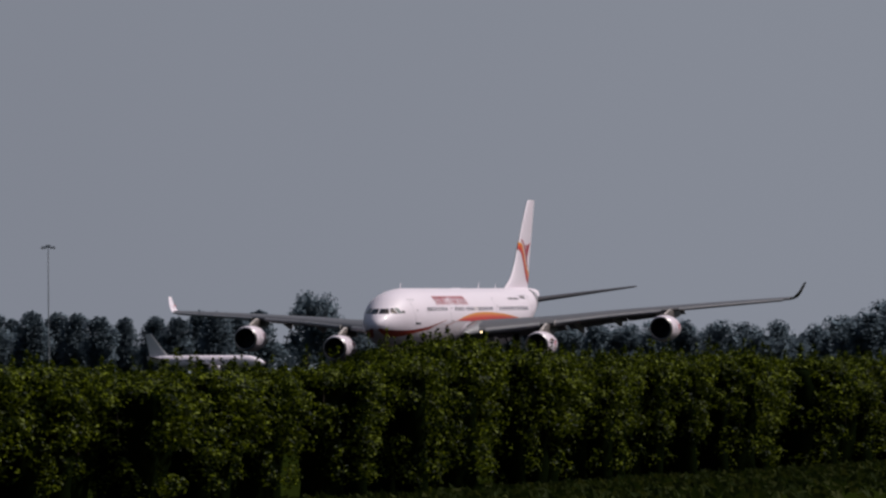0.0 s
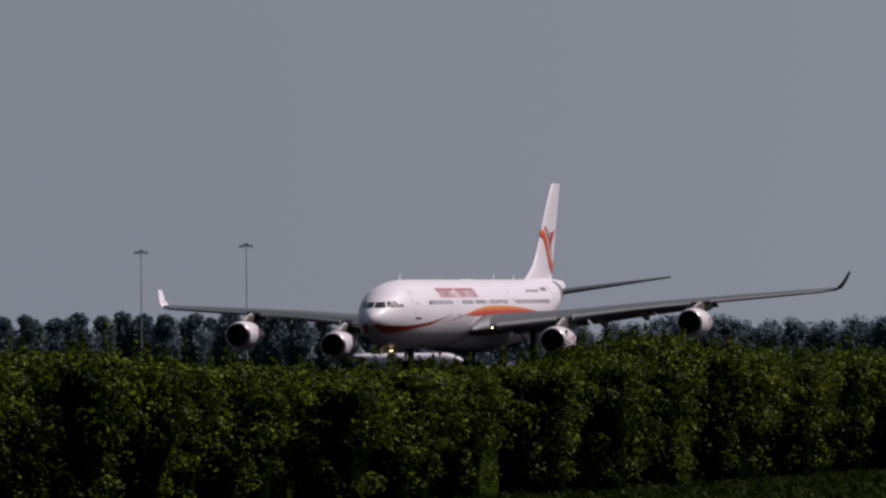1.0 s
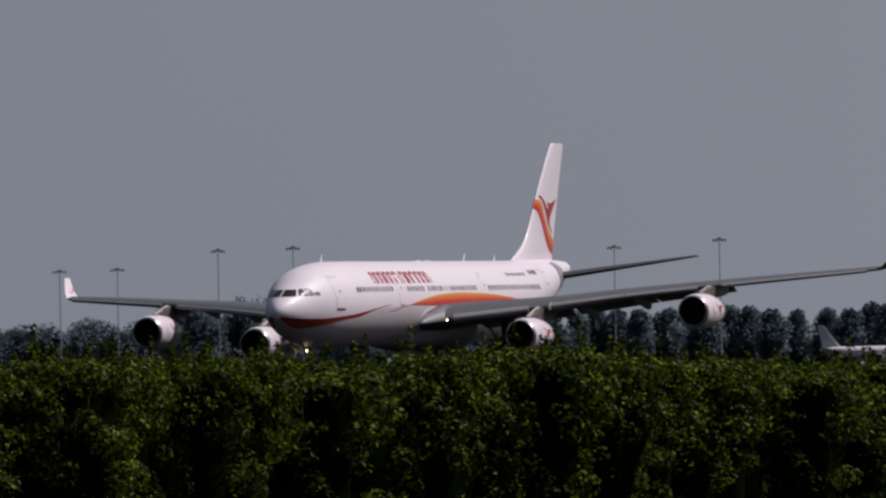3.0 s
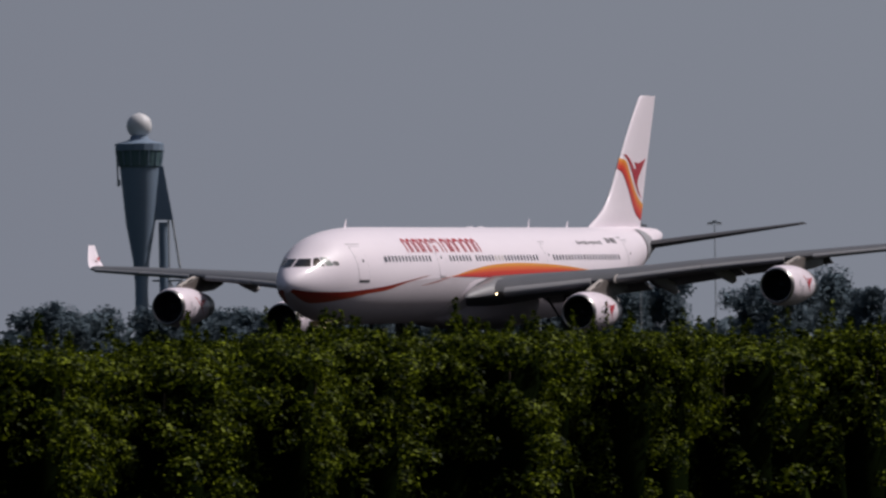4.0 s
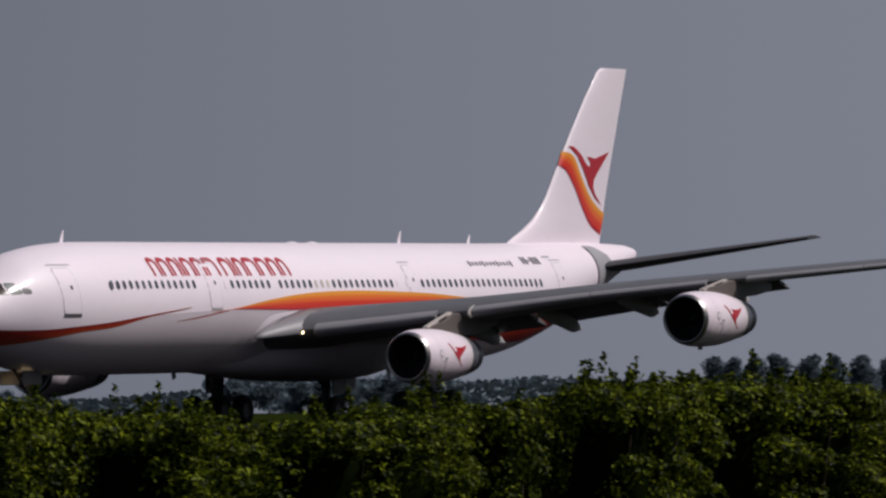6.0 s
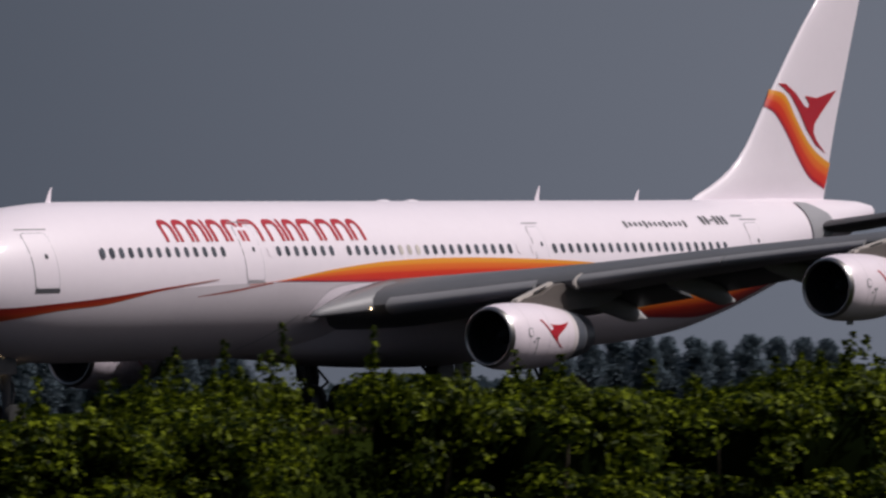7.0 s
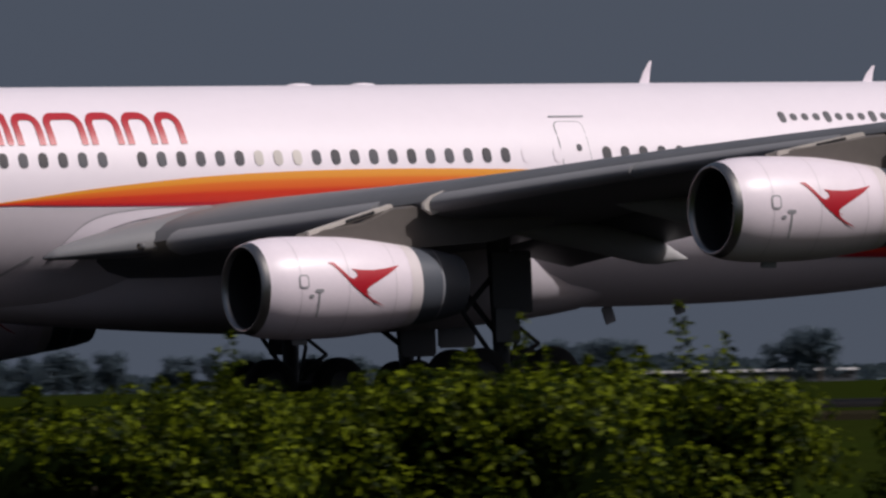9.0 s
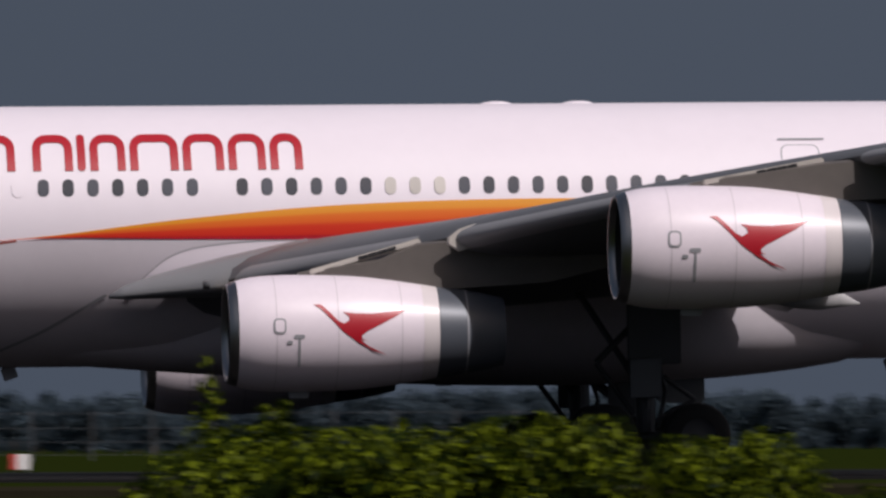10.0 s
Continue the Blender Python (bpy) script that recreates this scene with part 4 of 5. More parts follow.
# ---- hedge between the camera and the airfield ----
HEDGE_Y = -25.6
CROWN = [(-200, 0.12), (-160, 0.14), (-136, 0.15), (-127.6, 0.18), (-119, 0.24), (-112, 0.18), (-108, 0.28), (-106, 0.40), (-104, 0.34), (-102, 0.16), (-99, 0.10), (-94, 0.08), (-90, 0.04),
         (-86, 0.08), (-82, 0.18), (-78, 0.23), (-75, 0.19), (-71.5, 0.15), (-67, 0.25), (-64.4, 0.24), (-62, 0.20), (-60, 0.17), (-58, 0.11), (-56.5, 0.19), (-54.7, 0.11), (-52, 0.22),
         (-50.6, 0.17), (-49.3, 0.22), (-48.5, 0.14), (-47.2, 0.05), (-45.2, 0.04), (-43.6, 0.11), (-40, 0.19), (-38, 0.12), (-37, 0.10), (-36, 0.20), (-35, 0.24), (-33.9, 0.11), (-33.1, 0.02),
         (-32.2, 0.04), (-31.3, -0.01), (-30.5, 0.04), (-29.4, 0.16), (-28.3, 0.08), (-27.4, 0.20), (-26.9, 0.30), (-26.3, 0.38), (-25.7, 0.26), (-25.1, 0.18), (-24.4, 0.22), (-23.6, 0.03), (-23, 0.03), (-22.2, 0.15), (-21.6, 0.16),
         (-20.7, 0.07), (-20.1, -0.05), (-19.7, 0.02), (-19.1, 0.16), (-18.6, 0.09), (-18, 0.11), (-16.2, 0.10), (-14.2, 0.10), (-13.5, 0.07), (-12.4, -0.06), (-11.7, 0.0), (-11, 0.18),
         (-10.6, 0.08), (-10.2, -0.14), (-9.8, -0.20), (-9, -0.20), (-7.5, -0.18), (-6.5, -0.13), (-5.8, -0.18), (-4.9, -0.1), (-4.3, 0.05), (-3.6, 0.13), (-2.9, 0.18), (-2.5, 0.10), (-2.2, -0.12), (2, -0.15), (12, 0.0)]


def leaves_mesh(name, centres, normals, sizes, mat, rng):
    """Many small folded leaves, two triangles each."""
    n = len(centres)
    nor = normals / np.linalg.norm(normals, axis=1, keepdims=True)
    side = np.cross(nor, rng.normal(size=(n, 3)))
    side /= np.linalg.norm(side, axis=1, keepdims=True)
    up = np.cross(side, nor)
    s = sizes[:, None]
    base = centres - up * s * 0.5
    tip = centres + up * s * 0.5 - nor * s * 0.12
    left = centres + side * s * 0.28 + nor * s * 0.10 - up * s * 0.06
    right = centres - side * s * 0.28 + nor * s * 0.10 - up * s * 0.06
    co = np.stack([base, left, tip, right], 1).reshape(-1, 3)
    k = np.arange(n)[:, None] * 4
    tri = np.concatenate([k + 0, k + 1, k + 2, k + 0, k + 2, k + 3], 1).reshape(-1)
    me = bpy.data.meshes.new(name)
    me.vertices.add(4 * n)
    me.vertices.foreach_set("co", co.astype(np.float32).reshape(-1))
    me.loops.add(6 * n)
    me.loops.foreach_set("vertex_index", tri.astype(np.int32))
    me.polygons.add(2 * n)
    me.polygons.foreach_set("loop_start", (np.arange(2 * n) * 3).astype(np.int32))
    me.materials.append(mat)
    me.update(calc_edges=True)
    return me


def shrub_meshes(seed, count, size):
    """Foliage, core and stems of one upright hedge shrub, 1.75 m high: tufts of leaves on twig ends, hollows between."""
    rng = np.random.default_rng(seed)
    lumps = rng.uniform(0, 2 * np.pi, (5, 3))
    freq = rng.uniform(1.5, 5.0, (5, 2))

    def reach(a, v):
        r = 0.48 + 0.08 * np.sin(2 * a + lumps[0, 0])
        for i in range(5):
            r = r + 0.06 * np.sin(np.round(freq[i, 0]) * a + lumps[i, 0]) * np.sin(freq[i, 1] * 2.2 * v + lumps[i, 1])
        return r * (1 - 0.40 * np.clip((v - 0.84) / 0.16, 0, 1) ** 1.6) * (0.62 + 0.47 * np.clip(v / 0.82, 0, 1) ** 1.2)
    # tufts over the flanks, denser and larger towards the top
    k = 74
    ta = rng.uniform(0, 2 * np.pi, k)
    tv = rng.uniform(0.01, 0.97, k) ** 0.52
    on_top = np.arange(k) < 16
    tv = np.where(on_top, rng.uniform(0.91, 0.97, k), tv)
    out = np.where(on_top, np.sqrt(rng.uniform(0, 0.85, k)), rng.uniform(0.78, 1.12, k))
    tr = reach(ta, tv) * out
    centre = np.stack([tr * np.cos(ta), tr * np.sin(ta), tv * 1.75], 1)
    big = rng.uniform(0.09, 0.19, k) * np.where(on_top, 1.05, 1.0)
    m = int(count * 0.90)
    w = rng.choice(k, m, p=big ** 2 / np.sum(big ** 2))
    d = rng.normal(size=(m, 3)) + np.array([0.0, 0.0, 0.30])
    d /= np.linalg.norm(d, axis=1, keepdims=True)
    shell = rng.uniform(0.45, 1.06, (m, 1)) ** 0.6
    c = centre[w] + d * shell * big[w][:, None] * np.array([1.0, 1.0, 0.82])
    c[:, 2] = np.clip(c[:, 2], 0.0, 1.80)
    nor = d + 0.35 * np.stack([np.cos(ta[w]), np.sin(ta[w]), 0.9 + 0 * ta[w]], 1) + rng.normal(0, 0.34, (m, 3))
    sz = size * rng.uniform(0.6, 1.25, m)
    # upright shoots
    n2 = count - m
    q = 9
    base = np.stack([rng.uniform(-0.4, 0.4, q), rng.uniform(-0.35, 0.35, q), np.full(q, 1.64)], 1)
    tall = rng.uniform(0.14, 0.46, q) * rng.choice([0.35, 0.6, 1.0], q)
    w2 = rng.integers(0, q, n2)
    u = rng.uniform(0, 1, n2)
    thin = 0.05 * (1.15 - u)
    c2 = base[w2] + np.stack([rng.normal(0, 1, n2) * thin, rng.normal(0, 1, n2) * thin, u * tall[w2]], 1)
    nn = rng.normal(0, 1, (n2, 3)) + np.array([0, 0, 0.5])
    fol = leaves_mesh("foliage", np.concatenate([c, c2]), np.concatenate([nor, nn]), np.concatenate([sz, size * rng.uniform(0.6, 1.1, n2)]), M["leaf"], rng)
    # added solid core behind the tufts, standing in for the dark hollows
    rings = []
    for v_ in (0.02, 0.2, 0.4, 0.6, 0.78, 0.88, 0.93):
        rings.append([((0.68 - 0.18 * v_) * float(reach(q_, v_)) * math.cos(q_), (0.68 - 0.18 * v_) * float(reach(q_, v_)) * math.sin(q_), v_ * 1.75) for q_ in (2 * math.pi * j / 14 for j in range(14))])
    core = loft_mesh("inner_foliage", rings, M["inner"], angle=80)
    bm = bmesh.new()
    for j in range(5):
        q_ = 2 * math.pi * j / 5 + lumps[0, 1]
        bar_bm(bm, (0.05 * math.cos(q_), 0.05 * math.sin(q_), 0.0), (0.25 * math.cos(q_), 0.25 * math.sin(q_), 1.5), 0.02, 0.006, 6)
    stems = bpy.data.meshes.new("branchwork")
    bm.to_mesh(stems)
    bm.free()
    stems.materials.append(M["bark"])
    return fol, core, stems


def build_hedge():
    tiers = []
    for count, size, kinds in ((3800, 0.064, 5), (7600, 0.050, 5), (9000, 0.040, 6)):
        tier = []
        for k in range(kinds):
            fol, core, stems = shrub_meshes(100 + 17 * k + count, count, size)
            tier.append((fol, core, stems))
        tiers.append(tier)
    rng = random.Random(7)
    x = -186.0
    while x < 8.0:
        tier = tiers[0] if x < -70 else tiers[1] if x < -24 else tiers[2]
        fol, core, stems = rng.choice(tier)
        high = (1.653 + spline(CROWN, x)[0] - (0.145 if x > -36 else 0.125) + rng.uniform(-0.06, 0.06)) / 1.75
        near = x > -24
        wide = rng.uniform(0.58, 0.98) if near else rng.uniform(0.82, 1.25)
        at = Matrix.Translation((x, HEDGE_Y + rng.uniform(-0.32, 0.32) * (1.0 if near else 0.65) + (0.0 if near else 0.42 * math.sin(2.25 * x + 1.3 * math.sin(0.31 * x)) + 0.25 * math.sin(0.62 * x)), GROUND)) @ Matrix.Rotation(rng.uniform(0, 6.28), 4, "Z") @ Matrix.Rotation(rng.uniform(-0.12, 0.12), 4, "X") @ Matrix.Diagonal((wide, wide, high, 1))
        shrub = thing("shrub", "dense green leafy shrub in a clipped hedge row", "hedge", "shrubs of the hedge", at=at)
        part("foliage", fol, None, shrub)
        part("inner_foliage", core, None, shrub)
        part("branchwork", stems, None, shrub)
        x += rng.uniform(0.38, 0.66) if near else rng.uniform(0.50, 0.85)


build_hedge()


def build_verge():
    """Long grass along the foot of the hedge."""
    g = np.random.default_rng(3)
    n = 26000
    x = -60.0 - 130.0 * g.uniform(0, 1, n) ** 0.8
    y = HEDGE_Y + 0.2 + np.abs(g.normal(0, 2.6, n))
    c = np.stack([x, y, np.full(n, GROUND) + g.uniform(0.03, 0.11, n)], 1)
    nor = np.stack([g.normal(0, 1, n), np.abs(g.normal(0, 1, n)), 0.35 * np.abs(g.normal(0, 1, n))], 1)
    verge = new("verge_grass", leaves_mesh("verge_grass", c, nor, g.uniform(0.10, 0.24, n), M["blade_grass"], g))
    tagged(verge, "rough dark green grass along the hedge foot", "grass", kind="stuff")


build_verge()


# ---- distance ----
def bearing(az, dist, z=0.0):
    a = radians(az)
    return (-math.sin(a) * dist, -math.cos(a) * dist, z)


def tree_meshes(seed, kind):
    """Trunk with limbs and a crown of leaf clumps for a tree 1 unit high (scaled on placing)."""
    rng = np.random.default_rng(seed)
    pts, nor = [], []
    if kind == "poplar":
        blobs = [(rng.normal(0, 0.04), rng.normal(0, 0.04), 0.08 + 0.84 * i / 11, 0.19 * math.sin(math.pi * (0.12 + 0.76 * (i / 11) ** 0.8)) + 0.05) for i in range(12)]
    else:
        blobs = [(rng.normal(0, 0.20), rng.normal(0, 0.20), rng.uniform(0.10, 0.84), rng.uniform(0.13, 0.22)) for i in range(15)] + [(0, 0, 0.62, 0.27), (0.05, 0, 0.80, 0.17)]
    per = 2600 // len(blobs)
    sizes = []
    for bx, by, bz, br in blobs:
        d = rng.normal(size=(per, 3))
        d /= np.linalg.norm(d, axis=1, keepdims=True)
        r = br * rng.uniform(0.70, 1.0, (per, 1))
        pts.append(np.array([bx, by, bz]) + d * r)
        nor.append(d + rng.normal(0, 0.45, (per, 3)))
        sizes.append(rng.uniform(0.035, 0.065, per))
        # heavy inner foliage closes the crown
        d = rng.normal(size=(9, 3))
        pts.append(np.array([bx, by, bz]) + d * br * 0.16)
        nor.append(rng.normal(size=(9, 3)))
        sizes.append(np.full(9, br * 1.2))
    pts, nor = np.concatenate(pts), np.concatenate(nor)
    # crown leaves carry the distance haze in their colour
    crown = leaves_mesh("crown", pts, nor, np.concatenate(sizes), M["haze_leaf"], rng)
    bm = bmesh.new()
    bar_bm(bm, (0, 0, 0), (0, 0, 0.6), 0.022, 0.010, 7)
    for k in range(4):
        q = 1.57 * k + rng.uniform(-0.4, 0.4)
        bar_bm(bm, (0, 0, 0.25 + 0.07 * k), (0.14 * math.cos(q), 0.14 * math.sin(q), 0.48 + 0.07 * k), 0.010, 0.004, 5)
    trunk = bpy.data.meshes.new("trunk")
    bm.to_mesh(trunk)
    bm.free()
    trunk.materials.append(M["bark"])
    return crown, trunk


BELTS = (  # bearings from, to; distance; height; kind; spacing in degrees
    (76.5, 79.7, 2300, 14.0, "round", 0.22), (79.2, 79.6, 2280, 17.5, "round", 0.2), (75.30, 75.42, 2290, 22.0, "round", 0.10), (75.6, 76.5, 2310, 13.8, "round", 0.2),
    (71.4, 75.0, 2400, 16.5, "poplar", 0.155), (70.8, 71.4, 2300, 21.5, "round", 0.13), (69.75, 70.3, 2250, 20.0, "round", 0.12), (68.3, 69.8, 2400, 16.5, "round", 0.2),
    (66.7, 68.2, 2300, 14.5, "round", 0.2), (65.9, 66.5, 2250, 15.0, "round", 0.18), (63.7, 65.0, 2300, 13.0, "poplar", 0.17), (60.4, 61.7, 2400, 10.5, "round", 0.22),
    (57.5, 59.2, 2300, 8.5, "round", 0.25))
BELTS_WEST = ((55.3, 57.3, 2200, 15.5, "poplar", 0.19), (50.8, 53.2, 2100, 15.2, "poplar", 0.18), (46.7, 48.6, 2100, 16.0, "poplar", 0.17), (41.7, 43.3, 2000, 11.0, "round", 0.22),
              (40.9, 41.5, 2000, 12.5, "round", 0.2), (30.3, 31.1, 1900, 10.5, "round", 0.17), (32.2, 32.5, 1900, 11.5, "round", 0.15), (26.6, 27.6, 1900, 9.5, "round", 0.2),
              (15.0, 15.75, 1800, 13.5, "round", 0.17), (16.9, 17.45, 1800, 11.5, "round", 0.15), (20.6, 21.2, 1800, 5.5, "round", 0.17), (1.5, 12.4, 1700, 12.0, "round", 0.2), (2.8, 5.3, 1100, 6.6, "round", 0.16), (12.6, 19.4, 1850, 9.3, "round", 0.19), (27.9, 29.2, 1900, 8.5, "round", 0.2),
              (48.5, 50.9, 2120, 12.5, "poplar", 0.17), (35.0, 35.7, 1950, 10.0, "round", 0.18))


def build_trees():
    kinds = {k: [tree_meshes(900 + i + (50 if k == "round" else 0), k) for i in range(4)] for k in ("poplar", "round")}
    rng = random.Random(11)
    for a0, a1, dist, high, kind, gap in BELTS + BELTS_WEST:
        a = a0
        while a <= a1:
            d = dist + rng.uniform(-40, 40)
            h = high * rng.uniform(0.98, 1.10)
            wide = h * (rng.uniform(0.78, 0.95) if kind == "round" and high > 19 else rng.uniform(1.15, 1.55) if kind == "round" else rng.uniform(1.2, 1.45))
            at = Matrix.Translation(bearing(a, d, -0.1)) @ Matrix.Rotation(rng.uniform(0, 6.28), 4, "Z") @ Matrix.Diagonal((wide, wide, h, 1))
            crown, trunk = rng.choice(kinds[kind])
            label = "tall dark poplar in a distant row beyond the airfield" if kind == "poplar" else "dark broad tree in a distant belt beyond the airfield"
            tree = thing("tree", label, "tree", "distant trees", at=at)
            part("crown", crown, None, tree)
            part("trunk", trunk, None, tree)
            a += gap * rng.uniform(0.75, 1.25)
    # low woodland along the horizon
    g = np.random.default_rng(5)
    n = 60000
    az = np.radians(g.uniform(-4, 84, n))
    dist = g.uniform(2900, 3300, n)
    top = np.where(az > 1.05, 11.0, 6.8) + 2.0 * np.sin(az * 61) + 1.6 * np.sin(az * 173 + 1)
    c = np.stack([-np.sin(az) * dist, -np.cos(az) * dist, top * g.uniform(0.02, 1.0, n) ** 0.7], 1)
    nor = np.stack([np.sin(az), np.cos(az), 0.6 + 0 * az], 1) + g.normal(0, 0.5, (n, 3))
    woods = new("woodland", leaves_mesh("woodland", c, nor, g.uniform(2.2, 4.4, n), M["haze_leaf"], g))
    tagged(woods, "low dark woodland along the far horizon", "woodland", kind="stuff")


build_trees()


def build_tower():
    """Control tower: a glazed cab on a flaring shaft, a radome, and a braced stair frame beside it."""
    dist = 3400.0
    base = Vector(bearing(66.568, dist))
    turn = Matrix.Rotation(-radians(66.568), 4, "Z")   # local -y looks back at the camera's side, x to the right
    tower = thing("control_tower", "tall airport control tower tinted haze blue-grey with a white radome on top", "tower", at=Matrix.Translation(base) @ turn @ Matrix.Rotation(math.pi, 4, "Z"))

    def octo(rows, n=16, cx=0.0):
        return [[(cx + r * math.cos(a), r * math.sin(a), z) for a in (2 * math.pi * (k + 0.5) / n for k in range(n))] for z, r in rows]
    part("shaft", loft_mesh("shaft", octo(((0, 2.9), (30, 2.7), (40, 3.4), (56, 6.2), (77, 8.2))), M["concrete"], angle=30), M["concrete"], tower, "flaring tower shaft tinted haze blue-grey")
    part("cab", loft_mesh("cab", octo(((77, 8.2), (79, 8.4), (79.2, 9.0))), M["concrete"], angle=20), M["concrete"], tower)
    part("glazing", loft_mesh("glazing", octo(((79.2, 8.8), (85.6, 9.7))), M["tower_glass"], angle=20), M["tower_glass"], tower, "dark tinted cab glazing")
    for k in range(16):
        a = 2 * math.pi * k / 16
        bm = bmesh.new()
        bar_bm(bm, (8.9 * math.cos(a), 8.9 * math.sin(a), 79.2), (9.8 * math.cos(a), 9.8 * math.sin(a), 85.6), 0.22, n=6)
        part("mullion", bm, M["concrete"], tower)
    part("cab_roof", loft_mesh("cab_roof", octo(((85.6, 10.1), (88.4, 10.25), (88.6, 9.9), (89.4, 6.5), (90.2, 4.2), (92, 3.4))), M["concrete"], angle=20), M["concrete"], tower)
    bm = bmesh.new()
    bmesh.ops.create_uvsphere(bm, u_segments=28, v_segments=18, radius=5.2, matrix=Matrix.Translation((0, 0, 95.9)))
    for f in bm.faces:
        f.smooth = True
    part("radome", bm, M["radome"], tower, "white radome ball")
    bm = bmesh.new()
    bar_bm(bm, (0, 0, 100.5), (0, 0, 102.2), 0.3, 0.1, 6)
    part("beacon", bm, M["radome"], tower)
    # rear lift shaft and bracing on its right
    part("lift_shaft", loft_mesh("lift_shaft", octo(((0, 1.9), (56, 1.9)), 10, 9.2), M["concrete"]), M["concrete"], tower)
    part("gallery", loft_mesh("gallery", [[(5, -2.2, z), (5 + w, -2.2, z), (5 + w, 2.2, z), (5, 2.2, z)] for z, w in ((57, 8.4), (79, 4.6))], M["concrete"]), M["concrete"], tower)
    for a, b in (((13.0, 0, 57), (21.5, 0, 0)), ((11.5, 1.5, 57), (11.5, 1.5, 0)), ((4.5, 0, 32), (17.0, 0, 32)), ((4.5, 0, 14), (19.4, 0, 14)), ((15.5, 0, 31), (5.0, 0, 14)),
                 ((11.5, 0, 32), (19.3, 0, 14)), ((16.0, -1, 32), (16.8, -1, 0))):
        bm = bmesh.new()
        bar_bm(bm, a, b, 0.42, n=6)
        part("brace", bm, M["steel"], tower)
    # service ladder pod hanging from the other side
    bm = bmesh.new()
    bar_bm(bm, (-9.4, 0, 86), (-9.0, 0, 71), 0.35, n=6)
    box_bm(bm, (-8.7, 0, 72.5), (1.4, 1.4, 2.6), 0.1)
    part("ladder", bm, M["steel"], tower)


build_tower()


def build_masts():
    """Apron floodlight masts with a cross head of lamps."""
    first = None
    for az, dist, high in ((70.03, 1950, 30.5), (70.55, 1950, 30.3), (72.78, 1950, 29.0), (73.51, 1950, 30.3), (67.82, 1950, 23.2), (68.93, 1950, 25.8), (69.33, 1950, 26.0)):
        at = Matrix.Translation(bearing(az, dist, -0.1)) @ Matrix.Rotation(-radians(az), 4, "Z") @ Matrix.Diagonal((1, 1, high / 30.0, 1))
        if first:
            copy_thing(first, at)
            continue
        mast = thing("floodlight_mast", "tall grey steel floodlight mast with a cross head", "lamp post", "apron floodlight masts", at=at)
        bm = bmesh.new()
        bar_bm(bm, (0, 0, 0), (0, 0, 29.6), 0.17, 0.10, 10)
        part("pole", bm, M["steel"], mast)
        bm = bmesh.new()
        box_bm(bm, (0, 0, 29.6), (3.3, 0.3, 0.28), 0.05)
        box_bm(bm, (0, 0, 29.95), (1.1, 0.5, 0.3), 0.05)
        part("crossarm", bm, M["steel"], mast)
        for k in (-1.45, -0.75, 0.75, 1.45):
            bm = bmesh.new()
            box_bm(bm, (k, 0.1, 29.35), (0.46, 0.5, 0.34), 0.08, Matrix.Rotation(radians(25), 4, "X"))
            part("floodlight", bm, M["steel"], mast)
        first = mast


build_masts()


def build_block(name, label, az0, az1, dist, high, wall, roof, gable=0.0, floors=0, category="building", bays=6):
    """A plain building facing the camera, with roof, door openings and window bands."""
    wide = radians(az1 - az0) * dist
    az = (az0 + az1) / 2
    b = thing(name, label, category, at=Matrix.Translation(bearing(az, dist, -0.1)) @ Matrix.Rotation(-radians(az) , 4, "Z"))
    deep = max(8.0, min(20.0, wide * 0.5))
    bm = bmesh.new()
    box_bm(bm, (0, 0, (high - gable) / 2), (wide, deep, high - gable))
    part("wall", bm, wall, b)
    if gable:
        rings = [[(x, -deep / 2 - 0.5, high - gable), (x, deep / 2 + 0.5, high - gable), (x, 0.3, high), (x, -0.3, high)] for x in (-wide / 2 - 0.4, wide / 2 - (0.16 * wide if gable > 2 else -0.4))]
        part("roof", loft_mesh("roof", rings, roof, angle=10), roof, b)
    else:
        bm = bmesh.new()
        box_bm(bm, (0, 0, high + 0.15), (wide + 0.6, deep + 0.6, 0.4), 0.05)
        part("roof", bm, roof, b)
    face = deep / 2 + 0.05
    rows = max(floors, 1)
    for f in range(rows):
        for k in range(bays):
            bm = bmesh.new()
            x = -wide / 2 + wide * (k + 0.5) / bays
            z = (high - gable) * (f + 0.55) / rows
            box_bm(bm, (x, face, z), (wide / bays * 0.62, 0.12, (high - gable) / rows * 0.42), 0.03)
            part("window", bm, M["dark"], b)
    return b


build_block("shed", "long low shed with a bright white sheet roof", 16.37, 17.02, 1200, 3.8, M["wall_grey"], M["roof_white"], 2.2)
build_block("office_block", "pale grey flat-roofed office block among distant trees", 17.94, 18.39, 1800, 10.6, M["wall_grey"], M["roof_dark"], 0, 4)
build_block("farmhouse", "grey farmhouse with a broad dark pitched roof", 15.62, 16.15, 1300, 6.8, M["wall_grey"], M["roof_dark"], 3.8, 1, "house")
build_block("barn", "low grey barn with a dark pitched roof", 16.1, 16.5, 1350, 4.6, M["wall_grey"], M["roof_dark"], 2.4, 1, "barn")
build_block("hangar", "white sheet-roofed hangar behind the runway", 35.75, 36.62, 1500, 6.4, M["wall_grey"], M["roof_white"], 4.6, 1, "hangar", 4)
build_block("warehouse", "dark flat-roofed warehouse behind the runway", 35.9, 37.3, 1650, 9.6, M["roof_dark"], M["roof_dark"], 0, 2, "warehouse", 8)
build_block("terminal_block", "dark flat-roofed airport building", 38.6, 39.55, 1700, 10.2, M["roof_dark"], M["roof_dark"], 0, 2, "building", 8)
build_block("brick_block", "long low red-brown brick building", 39.56, 41.0, 1720, 9.4, M["brick"], M["brick"], 0, 2, "building", 10)
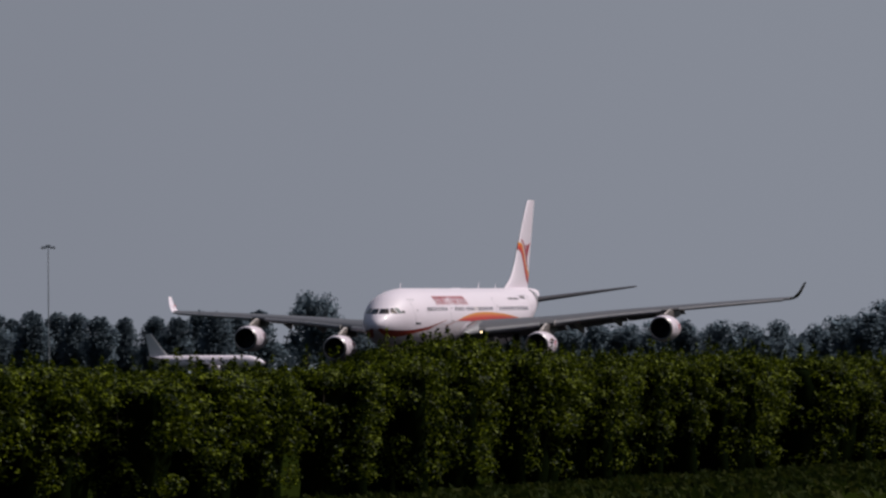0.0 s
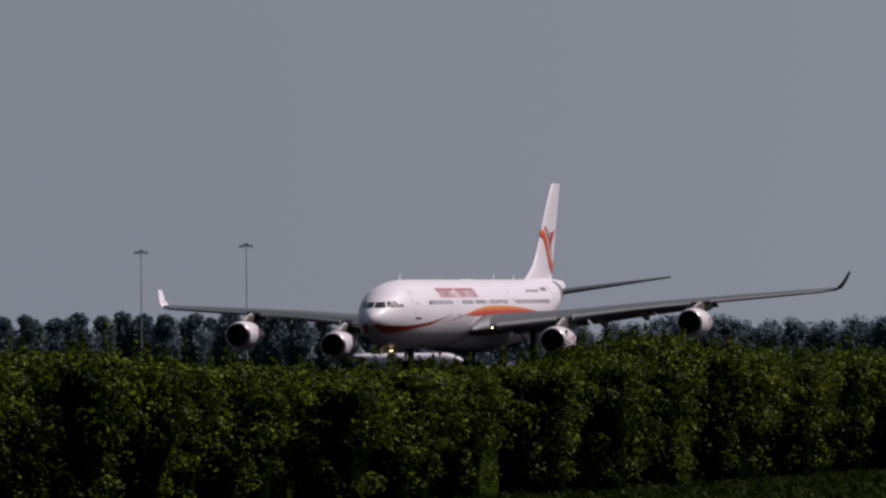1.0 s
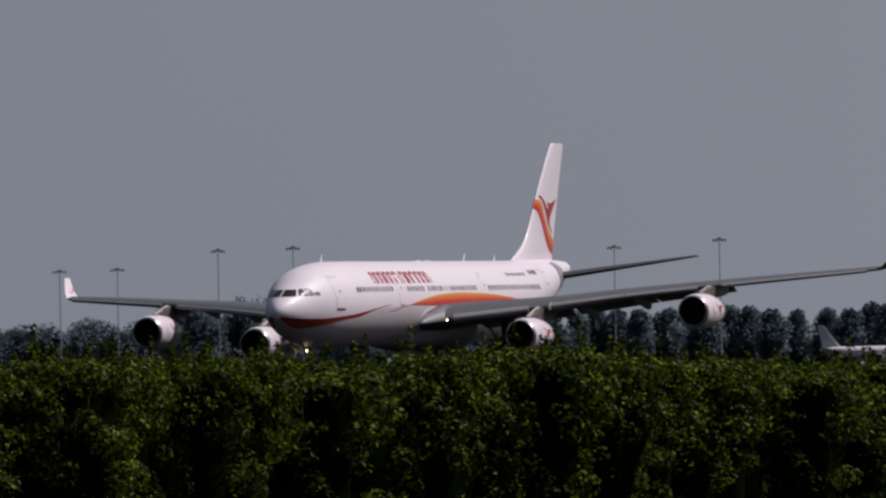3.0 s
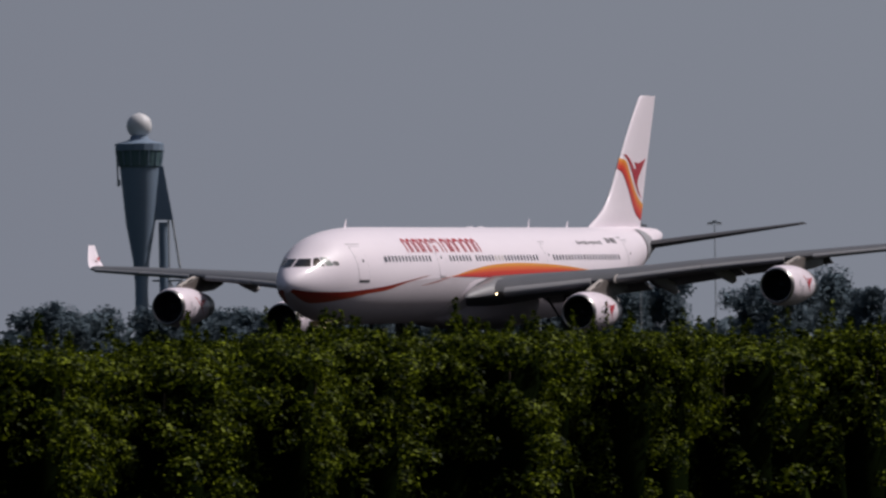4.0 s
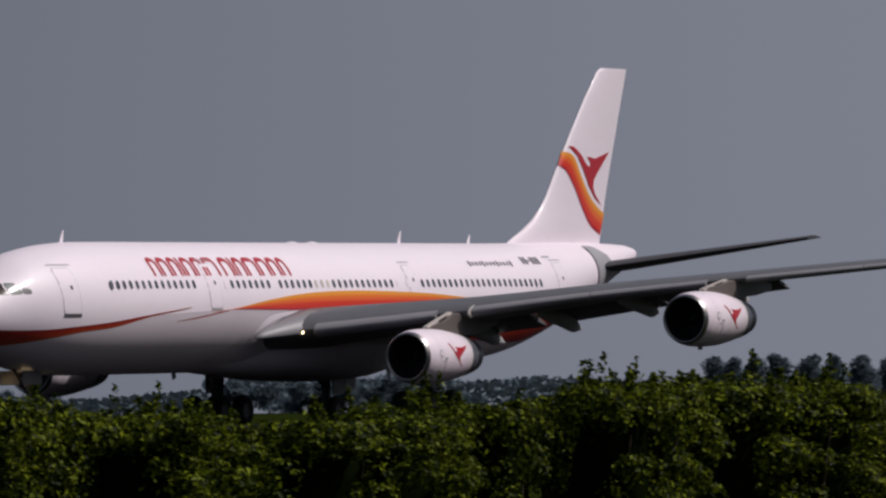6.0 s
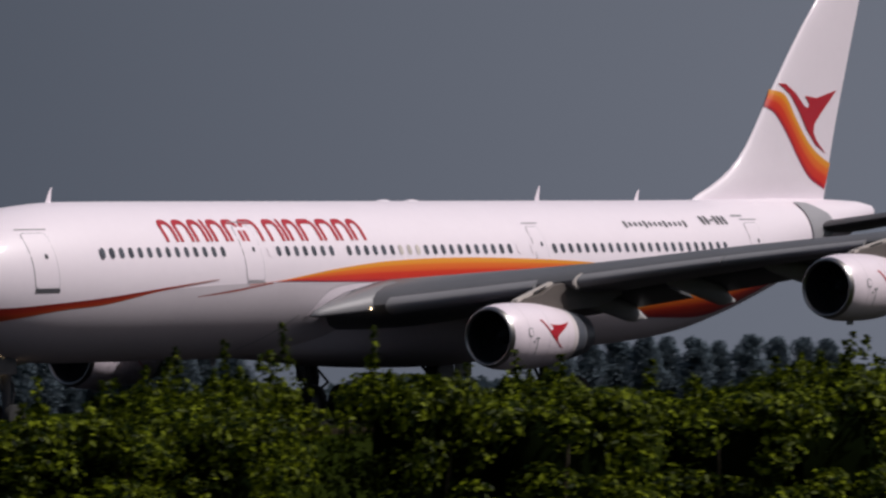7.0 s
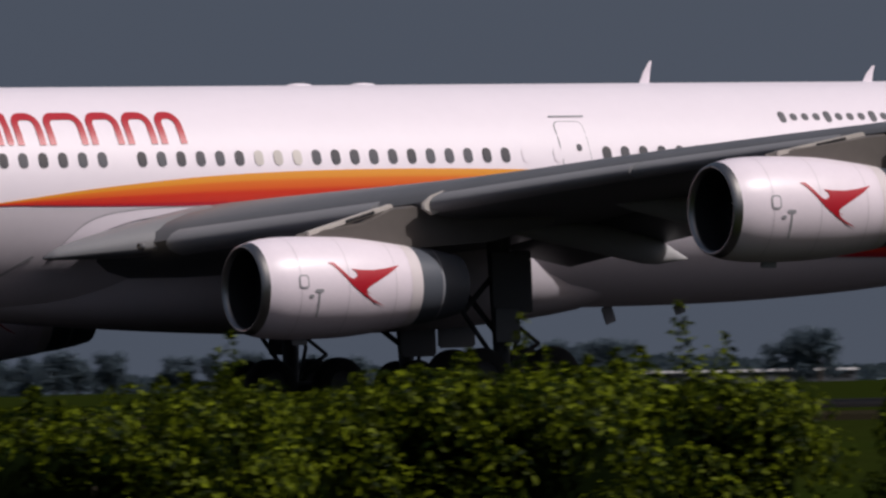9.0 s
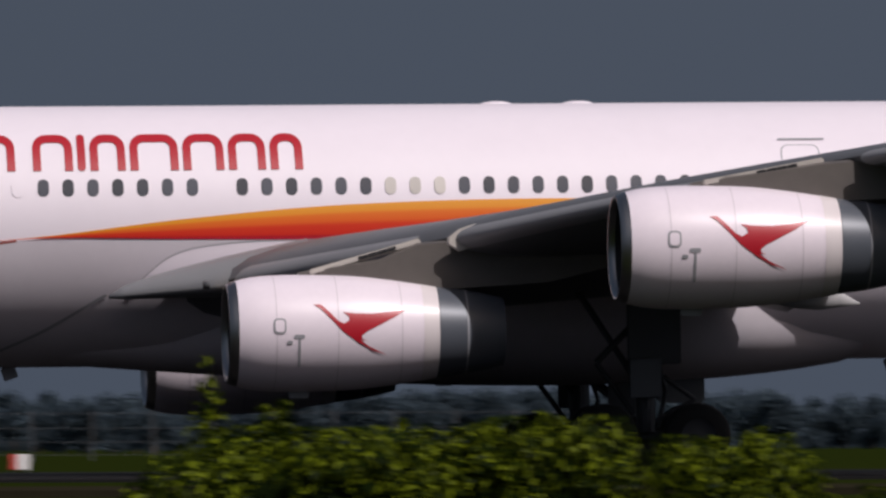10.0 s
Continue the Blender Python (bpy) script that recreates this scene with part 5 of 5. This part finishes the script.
# low block added to stand for a pale mirage-like strip
build_block("greenhouse", "long low pale grey block added for a pale strip on the horizon", 29.9, 32.6, 2400, 3.9, M["wall_grey"], M["roof_white"], 0.8, 1, "greenhouse", 14)


def build_small_field_things():
    # white tank dome
    tank = thing("storage_dome", "small white domed storage tank", "tank", at=Matrix.Translation(bearing(42.83, 1500, -0.1)))
    rings = [[(r * math.cos(a), r * math.sin(a), z) for a in (2 * math.pi * k / 20 for k in range(20))] for z, r in ((0, 3.3), (0.8, 3.25), (1.7, 2.6), (2.2, 1.6), (2.45, 0.3))]
    part("shell", loft_mesh("shell", rings, M["roof_white"]), M["roof_white"], tank)
    bm = bmesh.new()
    box_bm(bm, (0, -3.25, 0.5), (0.9, 0.2, 1.0), 0.04)
    part("hatch", bm, M["wall_grey"], tank)
    # red and white barrier
    bar = thing("barrier", "red and white striped barrier at the field edge", "barrier", at=Matrix.Translation(bearing(21.17, 900, -0.1)) @ Matrix.Rotation(-radians(21.17), 4, "Z"))
    for k in range(7):
        bm = bmesh.new()
        box_bm(bm, (-1.8 + 0.6 * k, 0, 1.0), (0.6, 0.2, 0.42), 0.02)
        part("board", bm, M["signal_red"] if k % 2 else M["signal_white"], bar)
    for x in (-1.7, 1.7):
        bm = bmesh.new()
        box_bm(bm, (x, 0.14, 0.5), (0.12, 0.12, 1.1), 0.02)
        part("post", bm, M["steel"], bar)
    # marker board at the runway edge
    sign = thing("runway_marker", "small red and white marker board beside the runway", "sign", at=Matrix.Translation(bearing(3.80, 207.5, -0.06)) @ Matrix.Rotation(-radians(3.8), 4, "Z"))
    for x, m, w in ((0.17, M["signal_red"], 0.16), (-0.08, M["signal_white"], 0.34)):
        bm = bmesh.new()
        box_bm(bm, (x, 0, 0.30), (w, 0.12, 0.40), 0.02)
        part("board", bm, m, sign)
    for x in (-0.2, 0.2):
        bm = bmesh.new()
        box_bm(bm, (x, -0.02, 0.06), (0.05, 0.05, 0.14), 0.005)
        part("foot", bm, M["steel"], sign)
    # perimeter fence across the runway end
    fence = thing("perimeter_fence", "dark wire perimeter fence with tall steel posts", "fence")
    for k in range(14):
        bm = bmesh.new()
        p = bearing(2.2 + 0.42 * k, 420.0)
        bar_bm(bm, (p[0], p[1], -0.1), (p[0], p[1], 2.5), 0.05, n=8)
        part("post", bm, M["gear_door"], fence)
    for z in (0.25, 0.9, 1.6, 2.35):
        bm = bmesh.new()
        bar_bm(bm, bearing(2.2, 420.0, z), bearing(2.2 + 0.42 * 13, 420.0, z), 0.010, n=5)
        part("wire", bm, M["gear_door"], fence)


build_small_field_things()


def build_parked_jet():
    """A twin-engined airliner standing far off, side on."""
    dist = 2200.0
    jet = thing("parked_airliner", "small white twin-engined airliner standing far off on the apron", "airplane",
                at=Matrix.Translation(bearing(74.59, dist, -0.1)) @ Matrix.Rotation(-radians(74.59) + math.pi, 4, "Z") @ Matrix.Scale(0.85, 4))
    keys = [(0.0, 3.4, 3.4, 0.02), (0.6, 4.2, 2.8, 0.7), (2.0, 5.0, 2.3, 1.4), (5.0, 5.9, 2.0, 1.97), (8.0, 6.0, 2.0, 2.0), (25.0, 6.0, 2.0, 2.0), (31.0, 6.0, 2.9, 1.6), (37.0, 5.7, 4.6, 0.4)]
    rings = []
    for i in range(40):
        s = 37.0 * (i / 39) ** 1.3
        top, low, half = spline(keys, s)
        rings.append([(19.0 - s, max(half, 0.02) * math.cos(a), (top + low) / 2 + max((top - low) / 2, 0.02) * math.sin(a)) for a in (2 * math.pi * k / 20 for k in range(20))])
    hull_ob = part("fuselage", loft_mesh("fuselage", rings, M["white"], angle=60), M["white"], jet)
    for k in range(26):
        for y in (1, -1):
            bm = bmesh.new()
            box_bm(bm, (12.5 - 0.95 * k, 1.97 * y, 4.4), (0.3, 0.06, 0.4), 0.02)
            part("cabin_window", bm, M["glass"], hull_ob)
    rings = [[(le - s * (le - te), h * (le - te), z) for s, h in [(a, b * 0.7) for a, b in foil(8, 0.10)]] for z, le, te in ((5.6, -11.0, -17.2), (8.0, -13.2, -17.6), (12.8, -16.6, -18.6))]
    part("fin", loft_mesh("fin", rings, M["radome"]), M["radome"], jet, "pale grey tail fin")
    for side in (1, -1):
        rings = [[(le - s * (le - te), side * y, z + h * (le - te)) for s, h in foil(8, 0.11)] for y, z, le, te in ((1.0, 2.6, 5.0, -2.0), (6.0, 3.2, 1.6, -2.6), (17.0, 4.4, -5.0, -6.6))]
        part("wing", loft_mesh("wing", rings, M["wing"]), M["wing"], jet)
        rings = [[(le - s * (le - te), side * y, z + h * (le - te)) for s, h in foil(8, 0.10)] for y, z, le, te in ((0.5, 5.0, -13.4, -17.0), (6.0, 5.6, -16.6, -18.2))]
        part("tailplane", loft_mesh("tailplane", rings, M["wing"]), M["wing"], jet)
        v, f = loft(lathe_x([(4.8, 0.85), (4.6, 1.05), (3.6, 1.12), (2.0, 0.95), (1.2, 0.7)], side * 5.8, 1.75, 20), cap=True)
        part("engine", mesh_of("engine", v, f, M["cowl"]), M["cowl"], jet)
        bm = bmesh.new()
        bar_bm(bm, (-1.5, side * 3.6, 0.55), (-1.5, side * 3.6, 2.6), 0.15)
        leg = part("main_gear", bm, M["gear"], jet)
        for y in (3.25, 3.95):
            bm = bmesh.new()
            bar_bm(bm, (-1.5, side * y - 0.18, 0.56), (-1.5, side * y + 0.18, 0.56), 0.56, n=18)
            part("tyre", bm, M["tyre"], leg)
    bm = bmesh.new()
    bar_bm(bm, (14.0, 0, 0.4), (14.0, 0, 2.4), 0.12)
    bar_bm(bm, (14.0, -0.25, 0.4), (14.0, 0.25, 0.4), 0.4, n=16)
    part("nose_gear", bm, M["gear"], jet)


build_parked_jet()


# ---- what moves ----
def motions():
    """The take-off run: along +X at about 75 m/s, slightly nose-down on its gear."""
    rows = []
    for k in range(21):
        t = 0.5 * k
        d = t - 9.0
        x = -88.156 + 75.371 * d + 0.5 * 1.0507 * d * d
        lean = 0.15 + 0.60 * min(max((t - 5.0) / 4.0, 0.0), 1.0)   # the upwind wing lifts as the speed builds up
        attitude = Matrix.Translation((-12.5, 0, 0)) @ pose(0, 0, 0, lean, 0.46, 0) @ Matrix.Translation((12.5, 0, 0))
        rows.append((t, Matrix.Translation((x, -178.687, 0.0)) @ attitude))
    walk(airliner, rows)


motions()
